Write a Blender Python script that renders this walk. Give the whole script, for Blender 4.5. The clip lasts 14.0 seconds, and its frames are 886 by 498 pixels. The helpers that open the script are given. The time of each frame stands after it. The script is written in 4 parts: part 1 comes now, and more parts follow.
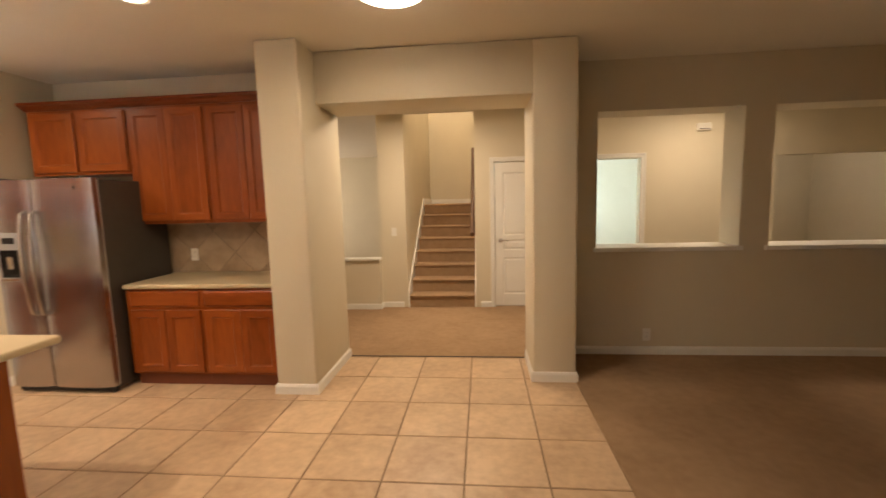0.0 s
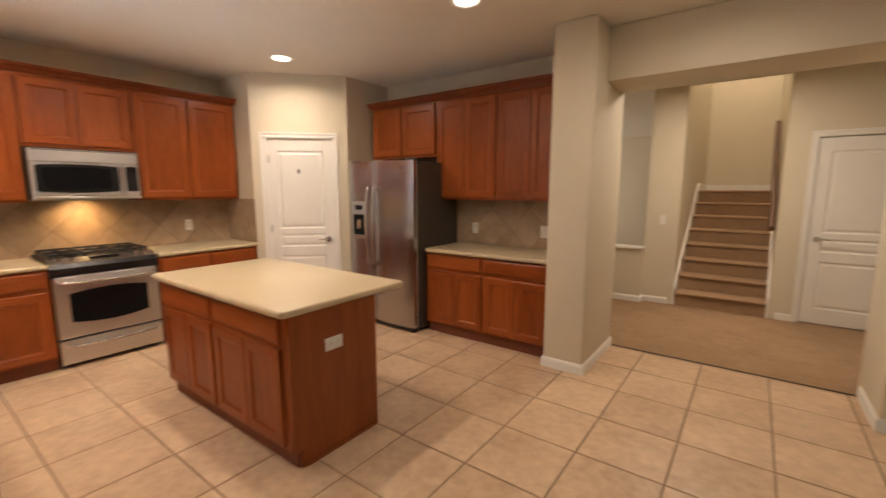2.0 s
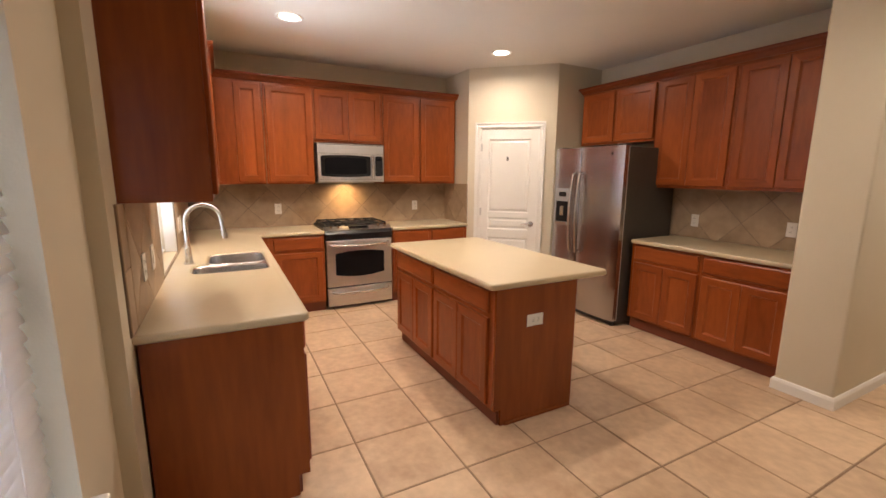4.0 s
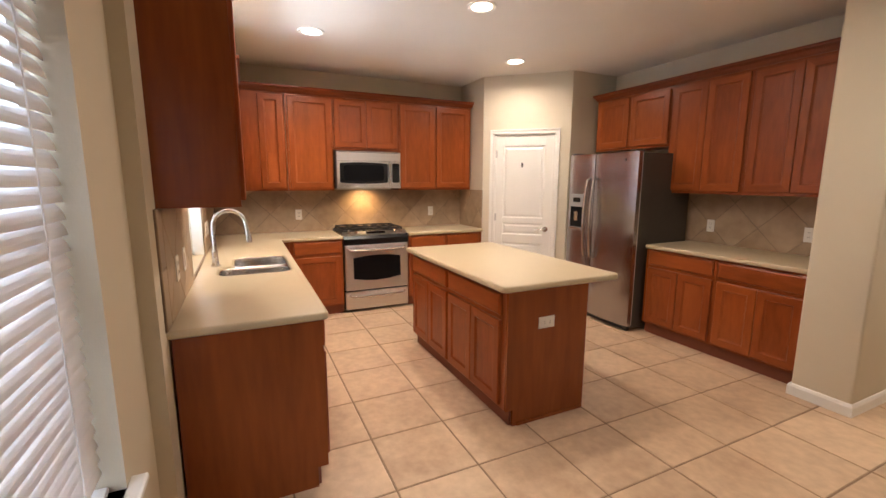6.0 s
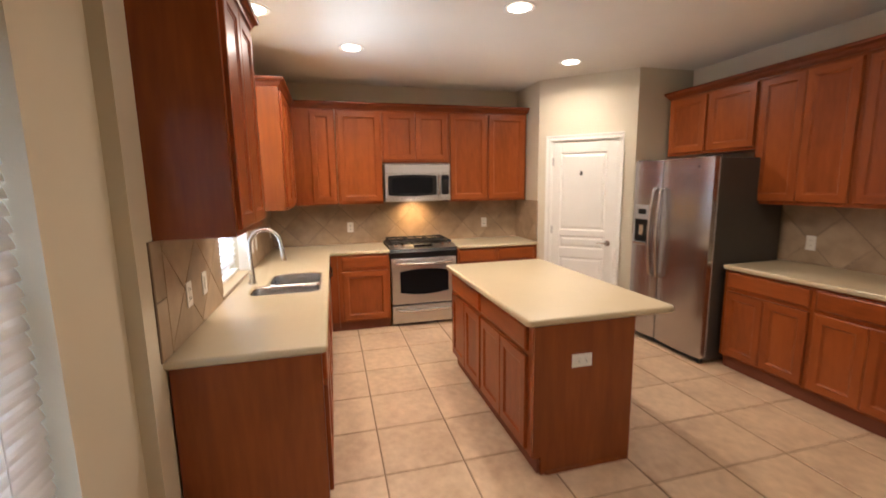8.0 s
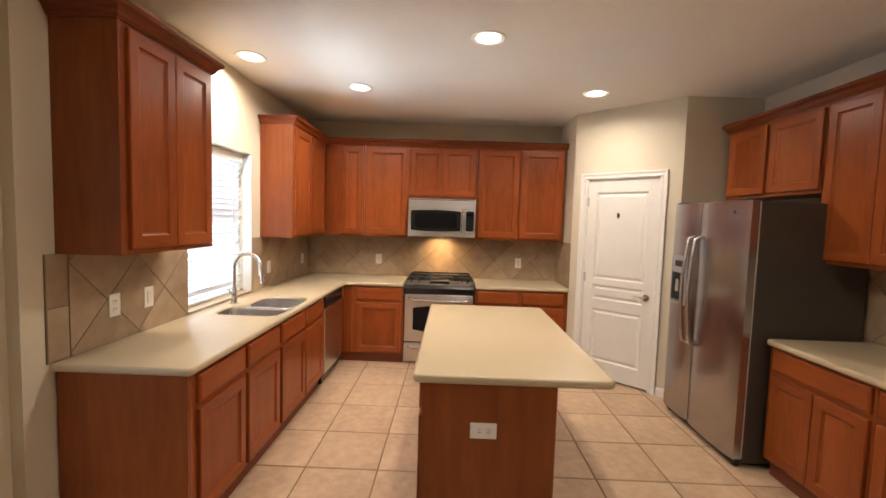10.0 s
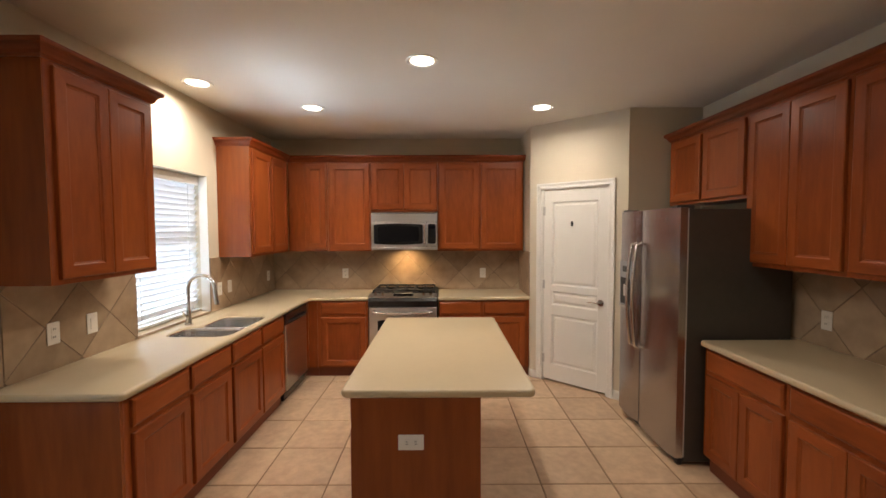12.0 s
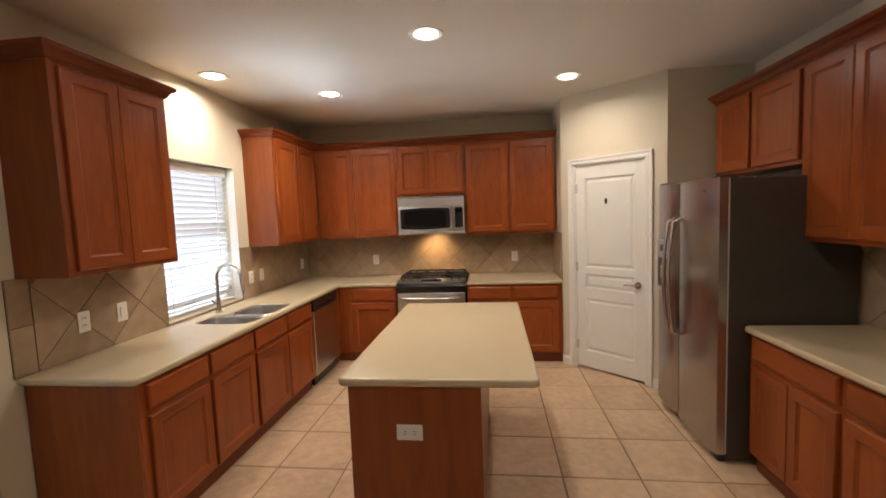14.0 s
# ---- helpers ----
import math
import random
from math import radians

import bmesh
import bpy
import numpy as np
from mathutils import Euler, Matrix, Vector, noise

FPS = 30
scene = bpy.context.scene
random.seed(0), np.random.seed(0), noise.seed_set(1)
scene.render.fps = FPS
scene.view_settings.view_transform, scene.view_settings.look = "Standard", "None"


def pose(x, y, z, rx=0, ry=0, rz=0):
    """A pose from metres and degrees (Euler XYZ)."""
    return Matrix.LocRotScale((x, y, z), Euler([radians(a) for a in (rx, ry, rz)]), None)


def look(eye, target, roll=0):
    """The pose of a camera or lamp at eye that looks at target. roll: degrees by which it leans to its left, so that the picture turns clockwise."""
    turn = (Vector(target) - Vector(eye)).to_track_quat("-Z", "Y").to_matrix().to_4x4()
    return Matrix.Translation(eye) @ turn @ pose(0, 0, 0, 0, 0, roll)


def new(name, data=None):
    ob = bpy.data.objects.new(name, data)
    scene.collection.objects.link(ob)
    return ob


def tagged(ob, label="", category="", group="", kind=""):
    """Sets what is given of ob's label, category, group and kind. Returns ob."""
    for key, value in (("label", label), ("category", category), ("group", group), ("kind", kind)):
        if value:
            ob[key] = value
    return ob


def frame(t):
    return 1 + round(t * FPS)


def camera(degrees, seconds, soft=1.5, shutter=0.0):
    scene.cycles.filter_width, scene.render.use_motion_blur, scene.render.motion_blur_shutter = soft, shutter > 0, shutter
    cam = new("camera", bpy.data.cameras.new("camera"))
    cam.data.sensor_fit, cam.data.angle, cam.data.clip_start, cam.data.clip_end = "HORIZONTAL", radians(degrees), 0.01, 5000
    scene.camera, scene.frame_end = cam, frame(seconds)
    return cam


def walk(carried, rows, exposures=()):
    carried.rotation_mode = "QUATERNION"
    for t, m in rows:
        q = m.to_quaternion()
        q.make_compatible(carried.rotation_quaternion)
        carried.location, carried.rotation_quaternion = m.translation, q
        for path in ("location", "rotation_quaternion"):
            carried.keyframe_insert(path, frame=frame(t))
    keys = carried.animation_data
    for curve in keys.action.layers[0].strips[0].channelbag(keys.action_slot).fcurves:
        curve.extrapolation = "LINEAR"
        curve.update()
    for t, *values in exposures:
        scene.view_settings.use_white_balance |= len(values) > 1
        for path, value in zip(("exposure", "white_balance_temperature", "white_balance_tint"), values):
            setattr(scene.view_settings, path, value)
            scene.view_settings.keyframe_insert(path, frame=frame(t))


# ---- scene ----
cam = camera(93.0, 14.0, soft=1.5, shutter=0.5)
PATH = [
    (0, (-0.247, 0.995, 1.52), (-0.435, 2.973, 1.293), -1.5),
    (0.5, (-0.331, 0.977, 1.519), (-0.739, 2.923, 1.296), -1.5),
    (1, (-0.431, 0.945, 1.511), (-1.065, 2.826, 1.262), -0.5),
    (1.5, (-0.502, 0.897, 1.489), (-1.403, 2.662, 1.217), -0.4),
    (2, (-0.574, 0.862, 1.495), (-1.748, 2.455, 1.21), 0.0),
    (2.5, (-0.585, 0.806, 1.489), (-2.039, 2.144, 1.178), 1.0),
    (3, (-0.563, 0.785, 1.487), (-2.177, 1.924, 1.176), 0.3),
    (3.5, (-0.544, 0.753, 1.486), (-2.218, 1.801, 1.169), 0.7),
    (4, (-0.525, 0.712, 1.489), (-2.272, 1.622, 1.142), 0.4),
    (6.5, (-0.425, 0.688, 1.49), (-2.225, 1.508, 1.195), 0.0),
    (7, (-0.419, 0.746, 1.527), (-2.238, 1.54, 1.277), 0.1),
    (7.5, (-0.445, 0.878, 1.552), (-2.29, 1.581, 1.235), 0.5),
    (8, (-0.522, 1.065, 1.581), (-2.435, 1.564, 1.279), -0.9),
    (8.2, (-0.534, 1.14, 1.589), (-2.476, 1.557, 1.36), -1.0),
    (10.3, (-0.561, 2.259, 1.581), (-2.556, 2.168, 1.476), 1.4),
    (10.5, (-0.538, 2.311, 1.583), (-2.533, 2.202, 1.509), 0.9),
    (11, (-0.505, 2.437, 1.582), (-2.502, 2.365, 1.496), -0.0),
    (11.5, (-0.492, 2.463, 1.599), (-2.489, 2.453, 1.488), -0.7),
    (12, (-0.485, 2.471, 1.636), (-2.483, 2.473, 1.541), -0.2),
    (12.5, (-0.474, 2.47, 1.668), (-2.473, 2.466, 1.599), 0.4),
    (13, (-0.474, 2.479, 1.669), (-2.472, 2.414, 1.602), 0.2),
    (13.5, (-0.494, 2.54, 1.643), (-2.488, 2.41, 1.564), -0.6),
    (14, (-0.611, 2.721, 1.615), (-2.59, 2.482, 1.453), -2.2),
]
walk(cam, [(t, look(eye, target, roll)) for t, eye, target, roll in PATH],
     [(0, 0.15, 7700, 17), (1.5, -0.03, 7150, 18), (2.0, -0.2, 6900, 18), (2.5, -0.16, 6700, 18), (3.5, -0.05, 6600, 19), (6.5, 0.03, 6350, 18), (8.2, 0.03, 6300, 16),
      (10.3, -0.17, 6300, 14), (11.3, -0.49, 6250, 13), (14.0, -0.51, 6300, 13)])

# ---- light ----
world = bpy.data.worlds.new("world")
world.use_nodes = True
scene.world = world
sky = world.node_tree.nodes.new("ShaderNodeTexSky")
sky.sky_type, sky.sun_disc = "NISHITA", False
sky.sun_elevation, sky.sun_rotation = radians(50), radians(150)
world.node_tree.links.new(sky.outputs[0], world.node_tree.nodes["Background"].inputs[0])
world.node_tree.nodes["Background"].inputs[1].default_value = 0.12

WARM = (1.0, 0.87, 0.71)
DAY = (0.80, 0.90, 1.0)


def area_lamp(name, at, rot, w, h, watts, colour, shape="RECTANGLE", spread=180):
    d = bpy.data.lights.new(name, "AREA")
    d.shape, d.size, d.size_y, d.energy, d.color, d.spread = shape, w, h, watts, colour, radians(spread)
    ob = new(name, d)
    ob.matrix_basis = pose(*at, *rot)
    return tagged(ob, kind="structure")


CANS = ((-4.37, 3.38), (-2.245, 3.39), (-2.245, 1.30), (-4.365, 1.295), (-3.30, 2.342), (-3.70, 0.632))
for cx, cy in CANS:
    area_lamp("can_lamp", (cx, cy, 2.725), (0, 0, 0), 0.12, 0.12, 2.5 if cx > -2.5 else 19 if cy < 1 else 16 if cx < -4 and cy > 3 else 23, WARM, "DISK", 162)
area_lamp("dome_lamp", (-0.74, 3.46, 2.62), (0, 0, 0), 0.36, 0.36, 11, WARM, "DISK")
area_lamp("hood_lamp", (-5.50, 2.03, 1.385), (0, 25, 0), 0.10, 0.06, 3.4, (1.0, 0.66, 0.30), "RECTANGLE", 130)
area_lamp("foyer_lamp", (-0.9, 5.75, 2.66), (0, 0, 0), 0.45, 0.45, 34, WARM, "DISK")
area_lamp("stair_lamp", (-0.85, 8.3, 5.1), (0, 0, 0), 0.80, 0.80, 52, WARM, "DISK")
area_lamp("hall_lamp", (2.45, 5.95, 2.66), (0, 0, 0), 0.45, 0.45, 21, WARM, "DISK")
area_lamp("sink_window_light", (-3.80, 0.14, 1.52), (90, 0, 0), 0.85, 1.1, 17, DAY)
area_lamp("patio_light", (-3.80, -1.9, 0.05), (122, 0, 0), 1.6, 1.0, 860, (0.66, 0.83, 1.0))
area_lamp("nook_window_light", (-0.85, 0.14, 1.36), (95, 0, 0), 1.5, 1.35, 42, DAY)
area_lamp("side_room_light", (-5.9, 10.2, 1.5), (0, -90, 0), 1.3, 1.6, 65, (1.0, 0.96, 0.88))
# Added source at the unseen far-room ceiling, in place of that room's daylight.
area_lamp("far_room_fill", (4.4, 7.9, 2.66), (0, 0, 0), 0.40, 0.40, 8, (1.0, 0.92, 0.82), "DISK")
area_lamp("bath_window_light", (1.0, 8.3, 1.5), (0, -90, 0), 1.2, 1.2, 28, (0.74, 0.97, 1.0))


# ---- materials ----
def material(name, colour, rough=0.5, metal=0.0, var=0.0, scale=8.0, stretch=(1, 1, 1), bump=0.0, bump_scale=60.0,
             piece=0.0, spec=0.5, emit=0.0, coat=0.0, aniso=0.0, aniso_turn=0.0, second=None, rough_var=0.0, bump_stretch=None, dist=0.002, contrast=1.0):
    m = bpy.data.materials.new(name)
    m.use_nodes = True
    n, l = m.node_tree.nodes, m.node_tree.links
    b = n["Principled BSDF"]
    b.inputs["Roughness"].default_value, b.inputs["Metallic"].default_value = rough, metal
    b.inputs["Specular IOR Level"].default_value = spec
    b.inputs["Coat Weight"].default_value = coat
    b.inputs["Coat Roughness"].default_value = 0.25
    b.inputs["Base Color"].default_value = (*colour, 1)
    if emit:
        b.inputs["Emission Color"].default_value = (*colour, 1)
        b.inputs["Emission Strength"].default_value = emit
    if aniso:
        b.inputs["Anisotropic"].default_value, b.inputs["Anisotropic Rotation"].default_value = aniso, aniso_turn
        tan = n.new("ShaderNodeTangent")
        tan.direction_type, tan.axis = "RADIAL", "Z"
        l.new(tan.outputs[0], b.inputs["Tangent"])
    geo = n.new("ShaderNodeTexCoord")
    mp = n.new("ShaderNodeMapping")
    mp.inputs["Scale"].default_value = stretch
    l.new(geo.outputs["Object"], mp.inputs[0])
    info = n.new("ShaderNodeObjectInfo")
    off = n.new("ShaderNodeVectorMath")
    off.operation = "ADD"
    mul = n.new("ShaderNodeMath")
    mul.operation, mul.inputs[1].default_value = "MULTIPLY", 37.0
    l.new(info.outputs["Random"], mul.inputs[0])
    l.new(mp.outputs[0], off.inputs[0])
    l.new(mul.outputs[0], off.inputs[1])
    if var or piece:
        fine = n.new("ShaderNodeTexNoise")
        fine.inputs["Scale"].default_value, fine.inputs["Detail"].default_value = scale, 6
        l.new(off.outputs[0], fine.inputs["Vector"])
        wide = n.new("ShaderNodeTexNoise")
        wide.inputs["Scale"].default_value, wide.inputs["Detail"].default_value = scale * 0.22, 2
        l.new(off.outputs[0], wide.inputs["Vector"])
        add = n.new("ShaderNodeMath")
        l.new(fine.outputs[0], add.inputs[0])
        l.new(wide.outputs[0], add.inputs[1])
        if piece:
            add2 = n.new("ShaderNodeMath")
            add2.operation = "MULTIPLY_ADD"
            add2.inputs[1].default_value = piece
            l.new(info.outputs["Random"], add2.inputs[0])
            l.new(add.outputs[0], add2.inputs[2])
            add = add2
        ramp = n.new("ShaderNodeMapRange")
        mid, half = 1.0 + piece / 2, (0.45 + piece / 2) / contrast
        ramp.inputs["From Min"].default_value, ramp.inputs["From Max"].default_value = mid - half, mid + half
        l.new(add.outputs[0], ramp.inputs["Value"])
        mix = n.new("ShaderNodeMix")
        mix.data_type = "RGBA"
        dark = second or tuple(c * (1 - var) for c in colour)
        light = colour if second else tuple(min(1, c * (1 + var)) for c in colour)
        mix.inputs[6].default_value, mix.inputs[7].default_value = (*dark, 1), (*light, 1)
        l.new(ramp.outputs[0], mix.inputs[0])
        l.new(mix.outputs[2], b.inputs["Base Color"])
        if rough_var:
            rr = n.new("ShaderNodeMapRange")
            rr.inputs["From Min"].default_value, rr.inputs["From Max"].default_value = 0.55, 1.45
            rr.inputs["To Min"].default_value, rr.inputs["To Max"].default_value = rough - rough_var, rough + rough_var
            l.new(add.outputs[0], rr.inputs["Value"])
            l.new(rr.outputs[0], b.inputs["Roughness"])
    if bump:
        mp2 = n.new("ShaderNodeMapping")
        mp2.inputs["Scale"].default_value = bump_stretch or stretch
        l.new(geo.outputs["Object"], mp2.inputs[0])
        bn = n.new("ShaderNodeTexNoise")
        bn.inputs["Scale"].default_value, bn.inputs["Detail"].default_value = bump_scale, 3
        l.new(mp2.outputs[0], bn.inputs["Vector"])
        bp = n.new("ShaderNodeBump")
        bp.inputs["Strength"].default_value, bp.inputs["Distance"].default_value = bump, dist
        l.new(bn.outputs[0], bp.inputs["Height"])
        l.new(bp.outputs[0], b.inputs["Normal"])
    return m


PAINT = material("wall_paint", (0.64, 0.573, 0.435), 0.75, var=0.04, scale=3, bump=0.25, bump_scale=130)
CEIL = material("ceiling_paint", (0.75, 0.70, 0.60), 0.85, var=0.03, scale=3, bump=0.35, bump_scale=90)
WHITE = material("white_trim_paint", (0.78, 0.76, 0.70), 0.38, var=0.03, scale=6, bump=0.05, bump_scale=50)
WOOD = material("cherry_stained_wood", (0.375, 0.096, 0.021), 0.29, var=0.26, scale=9, stretch=(4, 4, 0.8), bump=0.05,
                bump_scale=60, piece=0.5, spec=0.30, second=(0.160, 0.031, 0.0065))
WOODH = material("cherry_stained_wood_crosswise", (0.375, 0.096, 0.021), 0.29, var=0.26, scale=9, stretch=(0.8, 4, 4), bump=0.05,
                 bump_scale=60, piece=0.5, spec=0.30, second=(0.160, 0.031, 0.0065))
CROWNW = material("dark_cherry_moulding", (0.215, 0.046, 0.011), 0.30, var=0.2, scale=9, stretch=(0.8, 0.8, 4), bump=0.05, bump_scale=60, spec=0.32,
                  second=(0.13, 0.026, 0.006))
PANEL = material("cherry_side_veneer", (0.280, 0.072, 0.015), 0.27, var=0.2, scale=7, stretch=(5, 5, 0.6), bump=0.03,
                 bump_scale=60, second=(0.185, 0.043, 0.010), spec=0.36)
COUNTER = material("cream_solid_surface", (0.53, 0.435, 0.28), 0.28, var=0.03, scale=45)
TILE = material("beige_floor_tile", (0.66, 0.475, 0.305), 0.38, var=0.2, scale=17, piece=0.25, contrast=1.5, second=(0.43, 0.288, 0.178),
                bump=0.12, bump_scale=22, rough_var=0.08, dist=0.003)
GROUT = material("brown_grout", (0.25, 0.166, 0.10), 0.9, var=0.15, scale=30, bump=0.3, bump_scale=200)
SPLASH = material("tan_stone_tile", (0.44, 0.32, 0.205), 0.45, var=0.2, scale=11, piece=0.35, contrast=1.6, second=(0.25, 0.17, 0.10),
                  bump=0.15, bump_scale=40, rough_var=0.08)
SGROUT = material("tan_grout", (0.20, 0.145, 0.098), 0.9, var=0.12, scale=40)
CARPET = material("tan_carpet", (0.44, 0.29, 0.175), 0.98, var=0.16, scale=14, bump=0.9, bump_scale=420, spec=0.1, dist=0.006,
                  second=(0.32, 0.205, 0.12))
STEEL = material("brushed_stainless_steel", (0.45, 0.44, 0.455), 0.26, 1.0, var=0.05, scale=5, stretch=(40, 40, 1), aniso=0.8, bump=0.012, bump_scale=7,
                 bump_stretch=(0.25, 0.25, 4), dist=0.004)
FASCIA = material("satin_fascia_steel", (0.72, 0.70, 0.67), 0.33, 1.0, var=0.05, scale=6)
CONCRETE = material("pale_concrete", (0.46, 0.44, 0.41), 0.85, var=0.12, scale=3, bump=0.3, bump_scale=60)
GREYPL = material("grey_moulded_plastic", (0.25, 0.245, 0.24), 0.42, var=0.04, scale=10)
GASKET = material("pale_grey_gasket", (0.52, 0.50, 0.47), 0.6, var=0.04, scale=10)
STEEL2 = material("bright_stainless_steel", (0.64, 0.62, 0.595), 0.31, 1.0, var=0.05, scale=5, stretch=(1, 1, 40), aniso=0.5, aniso_turn=0.25)
ENAMEL = material("black_cooktop_enamel", (0.014, 0.014, 0.014), 0.42, spec=0.25)
CHROME = material("satin_nickel", (0.66, 0.64, 0.61), 0.24, 1.0)
SINKST = material("satin_sink_steel", (0.76, 0.75, 0.73), 0.20, 1.0, var=0.05, scale=12)
GREYSIDE = material("charcoal_textured_metal", (0.078, 0.069, 0.060), 0.48, 0.2, var=0.1, scale=20, bump=0.2, bump_scale=350)
BLACK = material("black_enamel", (0.012, 0.012, 0.013), 0.22, var=0.2, scale=10)
IRON = material("black_cast_iron", (0.018, 0.017, 0.016), 0.6, bump=0.3, bump_scale=200)
GLASSB = material("black_oven_glass", (0.008, 0.008, 0.009), 0.08, spec=0.16, var=0.1, scale=4)
PLASTIC = material("white_outlet_plastic", (0.78, 0.75, 0.68), 0.35, var=0.02, scale=20)
SLOT = material("dark_slot", (0.03, 0.03, 0.03), 0.6)
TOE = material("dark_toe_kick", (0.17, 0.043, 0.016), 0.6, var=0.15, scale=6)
RAIL = material("dark_walnut_rail", (0.10, 0.042, 0.02), 0.35, var=0.2, scale=8, coat=0.2)
GLOW = material("lit_lamp_glass", (1.0, 0.93, 0.78), 0.5, emit=9.0)
METALTRIM = material("bronze_edge_strip", (0.10, 0.07, 0.05), 0.45, 0.6)


def blind_material():
    m = bpy.data.materials.new("white_blind_slat")
    m.use_nodes = True
    n, l = m.node_tree.nodes, m.node_tree.links
    b = n["Principled BSDF"]
    b.inputs["Base Color"].default_value, b.inputs["Roughness"].default_value = (0.82, 0.81, 0.80, 1), 0.4
    t = n.new("ShaderNodeBsdfTranslucent")
    t.inputs[0].default_value = (0.85, 0.85, 0.86, 1)
    mix = n.new("ShaderNodeMixShader")
    mix.inputs[0].default_value = 0.085
    l.new(b.outputs[0], mix.inputs[1])
    l.new(t.outputs[0], mix.inputs[2])
    l.new(mix.outputs[0], n["Material Output"].inputs[0])
    return m


def pane_material():
    m = bpy.data.materials.new("window_glass")
    m.use_nodes = True
    b = m.node_tree.nodes["Principled BSDF"]
    b.inputs["Transmission Weight"].default_value, b.inputs["Roughness"].default_value = 1.0, 0.0
    b.inputs["IOR"].default_value = 1.45
    return m


SLAT, PANE = blind_material(), pane_material()


# ---- builders ----
def mesh_of(name, bm, mat, smooth=False):
    bmesh.ops.recalc_face_normals(bm, faces=bm.faces)
    me = bpy.data.meshes.new(name)
    bm.to_mesh(me)
    bm.free()
    me.materials.append(mat)
    if smooth:
        for p in me.polygons:
            p.use_smooth = True
        me.set_sharp_from_angle(angle=radians(38))
    return me


def part(name, bm, mat, parent, label="", smooth=False):
    ob = new(name, mesh_of(name, bm, mat, smooth))
    ob.parent = parent
    return tagged(ob, label)


def solo(name, bm, mat, label="", category="", group="", kind="", smooth=False):
    return tagged(new(name, mesh_of(name, bm, mat, smooth)), label, category, group, kind)


def thing(name, label, category, at=(0, 0, 0), rz=0, group=""):
    ob = new(name)
    ob.empty_display_size = 0.1
    ob.matrix_basis = pose(*at, 0, 0, rz)
    return tagged(ob, label, category, group)


def box(bm, x0, x1, y0, y1, z0, z1, bevel=0.0, seg=2):
    t = bmesh.new()
    bmesh.ops.create_cube(t, size=1)
    for v in t.verts:
        v.co = Vector(((x0 + x1) / 2 + v.co.x * (x1 - x0), (y0 + y1) / 2 + v.co.y * (y1 - y0), (z0 + z1) / 2 + v.co.z * (z1 - z0)))
    if bevel:
        bmesh.ops.bevel(t, geom=t.edges[:], offset=bevel, segments=seg, affect="EDGES", profile=0.5)
    join(bm, t)
    return bm


def join(bm, t):
    me = bpy.data.meshes.new("tmp")
    t.to_mesh(me)
    t.free()
    bm.from_mesh(me)
    bpy.data.meshes.remove(me)


def B(*a, **k):
    return box(bmesh.new(), *a, **k)


def cyl(bm, at, r, h, axis="z", seg=24, r2=None):
    t = bmesh.new()
    bmesh.ops.create_cone(t, cap_ends=True, segments=seg, radius1=r, radius2=r if r2 is None else r2, depth=h)
    m = {"z": Matrix(), "x": Matrix.Rotation(radians(90), 4, "Y"), "y": Matrix.Rotation(radians(90), 4, "X")}[axis]
    bmesh.ops.transform(t, matrix=Matrix.Translation(at) @ m, verts=t.verts)
    join(bm, t)
    return bm


def tube(bm, pts, r, seg=12, flat=1.0):
    """A round tube along points; r may be a list."""
    pts = [Vector(p) for p in pts]
    rs = r if isinstance(r, (list, tuple)) else [r] * len(pts)
    rows, side = [], None
    for i, p in enumerate(pts):
        d = (pts[min(i + 1, len(pts) - 1)] - pts[max(i - 1, 0)]).normalized()
        if side is None:
            side = d.orthogonal().normalized()
        side = (side - d * side.dot(d)).normalized()
        up = d.cross(side)
        rows.append([bm.verts.new(p + rs[i] * (math.cos(a) * side + flat * math.sin(a) * up)) for a in (2 * math.pi * k / seg for k in range(seg))])
    for a, b in zip(rows, rows[1:]):
        for k in range(seg):
            bm.faces.new((a[k], a[(k + 1) % seg], b[(k + 1) % seg], b[k]))
    bm.faces.new(rows[0][::-1])
    bm.faces.new(rows[-1])
    return bm


def rings(bm, x0, x1, z0, z1, steps, back=None):
    """Rectangular rings (inset, y) joined in order, the last one filled: mouldings and panels that face -y."""
    rows = []
    for d, y in ([(steps[0][0], back)] if back is not None else []) + list(steps):
        rows.append([bm.verts.new(c) for c in ((x0 + d, y, z0 + d), (x1 - d, y, z0 + d), (x1 - d, y, z1 - d), (x0 + d, y, z1 - d))])
    for a, b in zip(rows, rows[1:]):
        for k in range(4):
            bm.faces.new((a[k], a[(k + 1) % 4], b[(k + 1) % 4], b[k]))
    bm.faces.new(rows[-1])
    if back is not None:
        bm.faces.new(rows[0][::-1])
    return bm


def sweep(bm, path, profile, closed=False):
    """A profile (outwards, z) along a flat path (x, y), mitred; outwards is to the right of the way."""
    path = [Vector((*p, 0)) for p in path]
    n, rows = len(path), []
    for i, p in enumerate(path):
        a = (p - path[i - 1]).normalized() if i or closed else None
        b = (path[(i + 1) % n] - p).normalized() if i < n - 1 or closed else None
        a, b = a or b, b or a
        na, nb = Vector((a.y, -a.x, 0)), Vector((b.y, -b.x, 0))
        m = (na + nb).normalized()
        m /= max(0.2, m.dot(na))
        rows.append([bm.verts.new((p.x + m.x * o, p.y + m.y * o, z)) for o, z in profile])
    k = len(profile)
    for i in range(n if closed else n - 1):
        a, b = rows[i], rows[(i + 1) % n]
        for j in range(k):
            bm.faces.new((a[j], a[(j + 1) % k], b[(j + 1) % k], b[j]))
    if not closed:
        bm.faces.new(rows[0])
        bm.faces.new(rows[-1][::-1])
    return bm


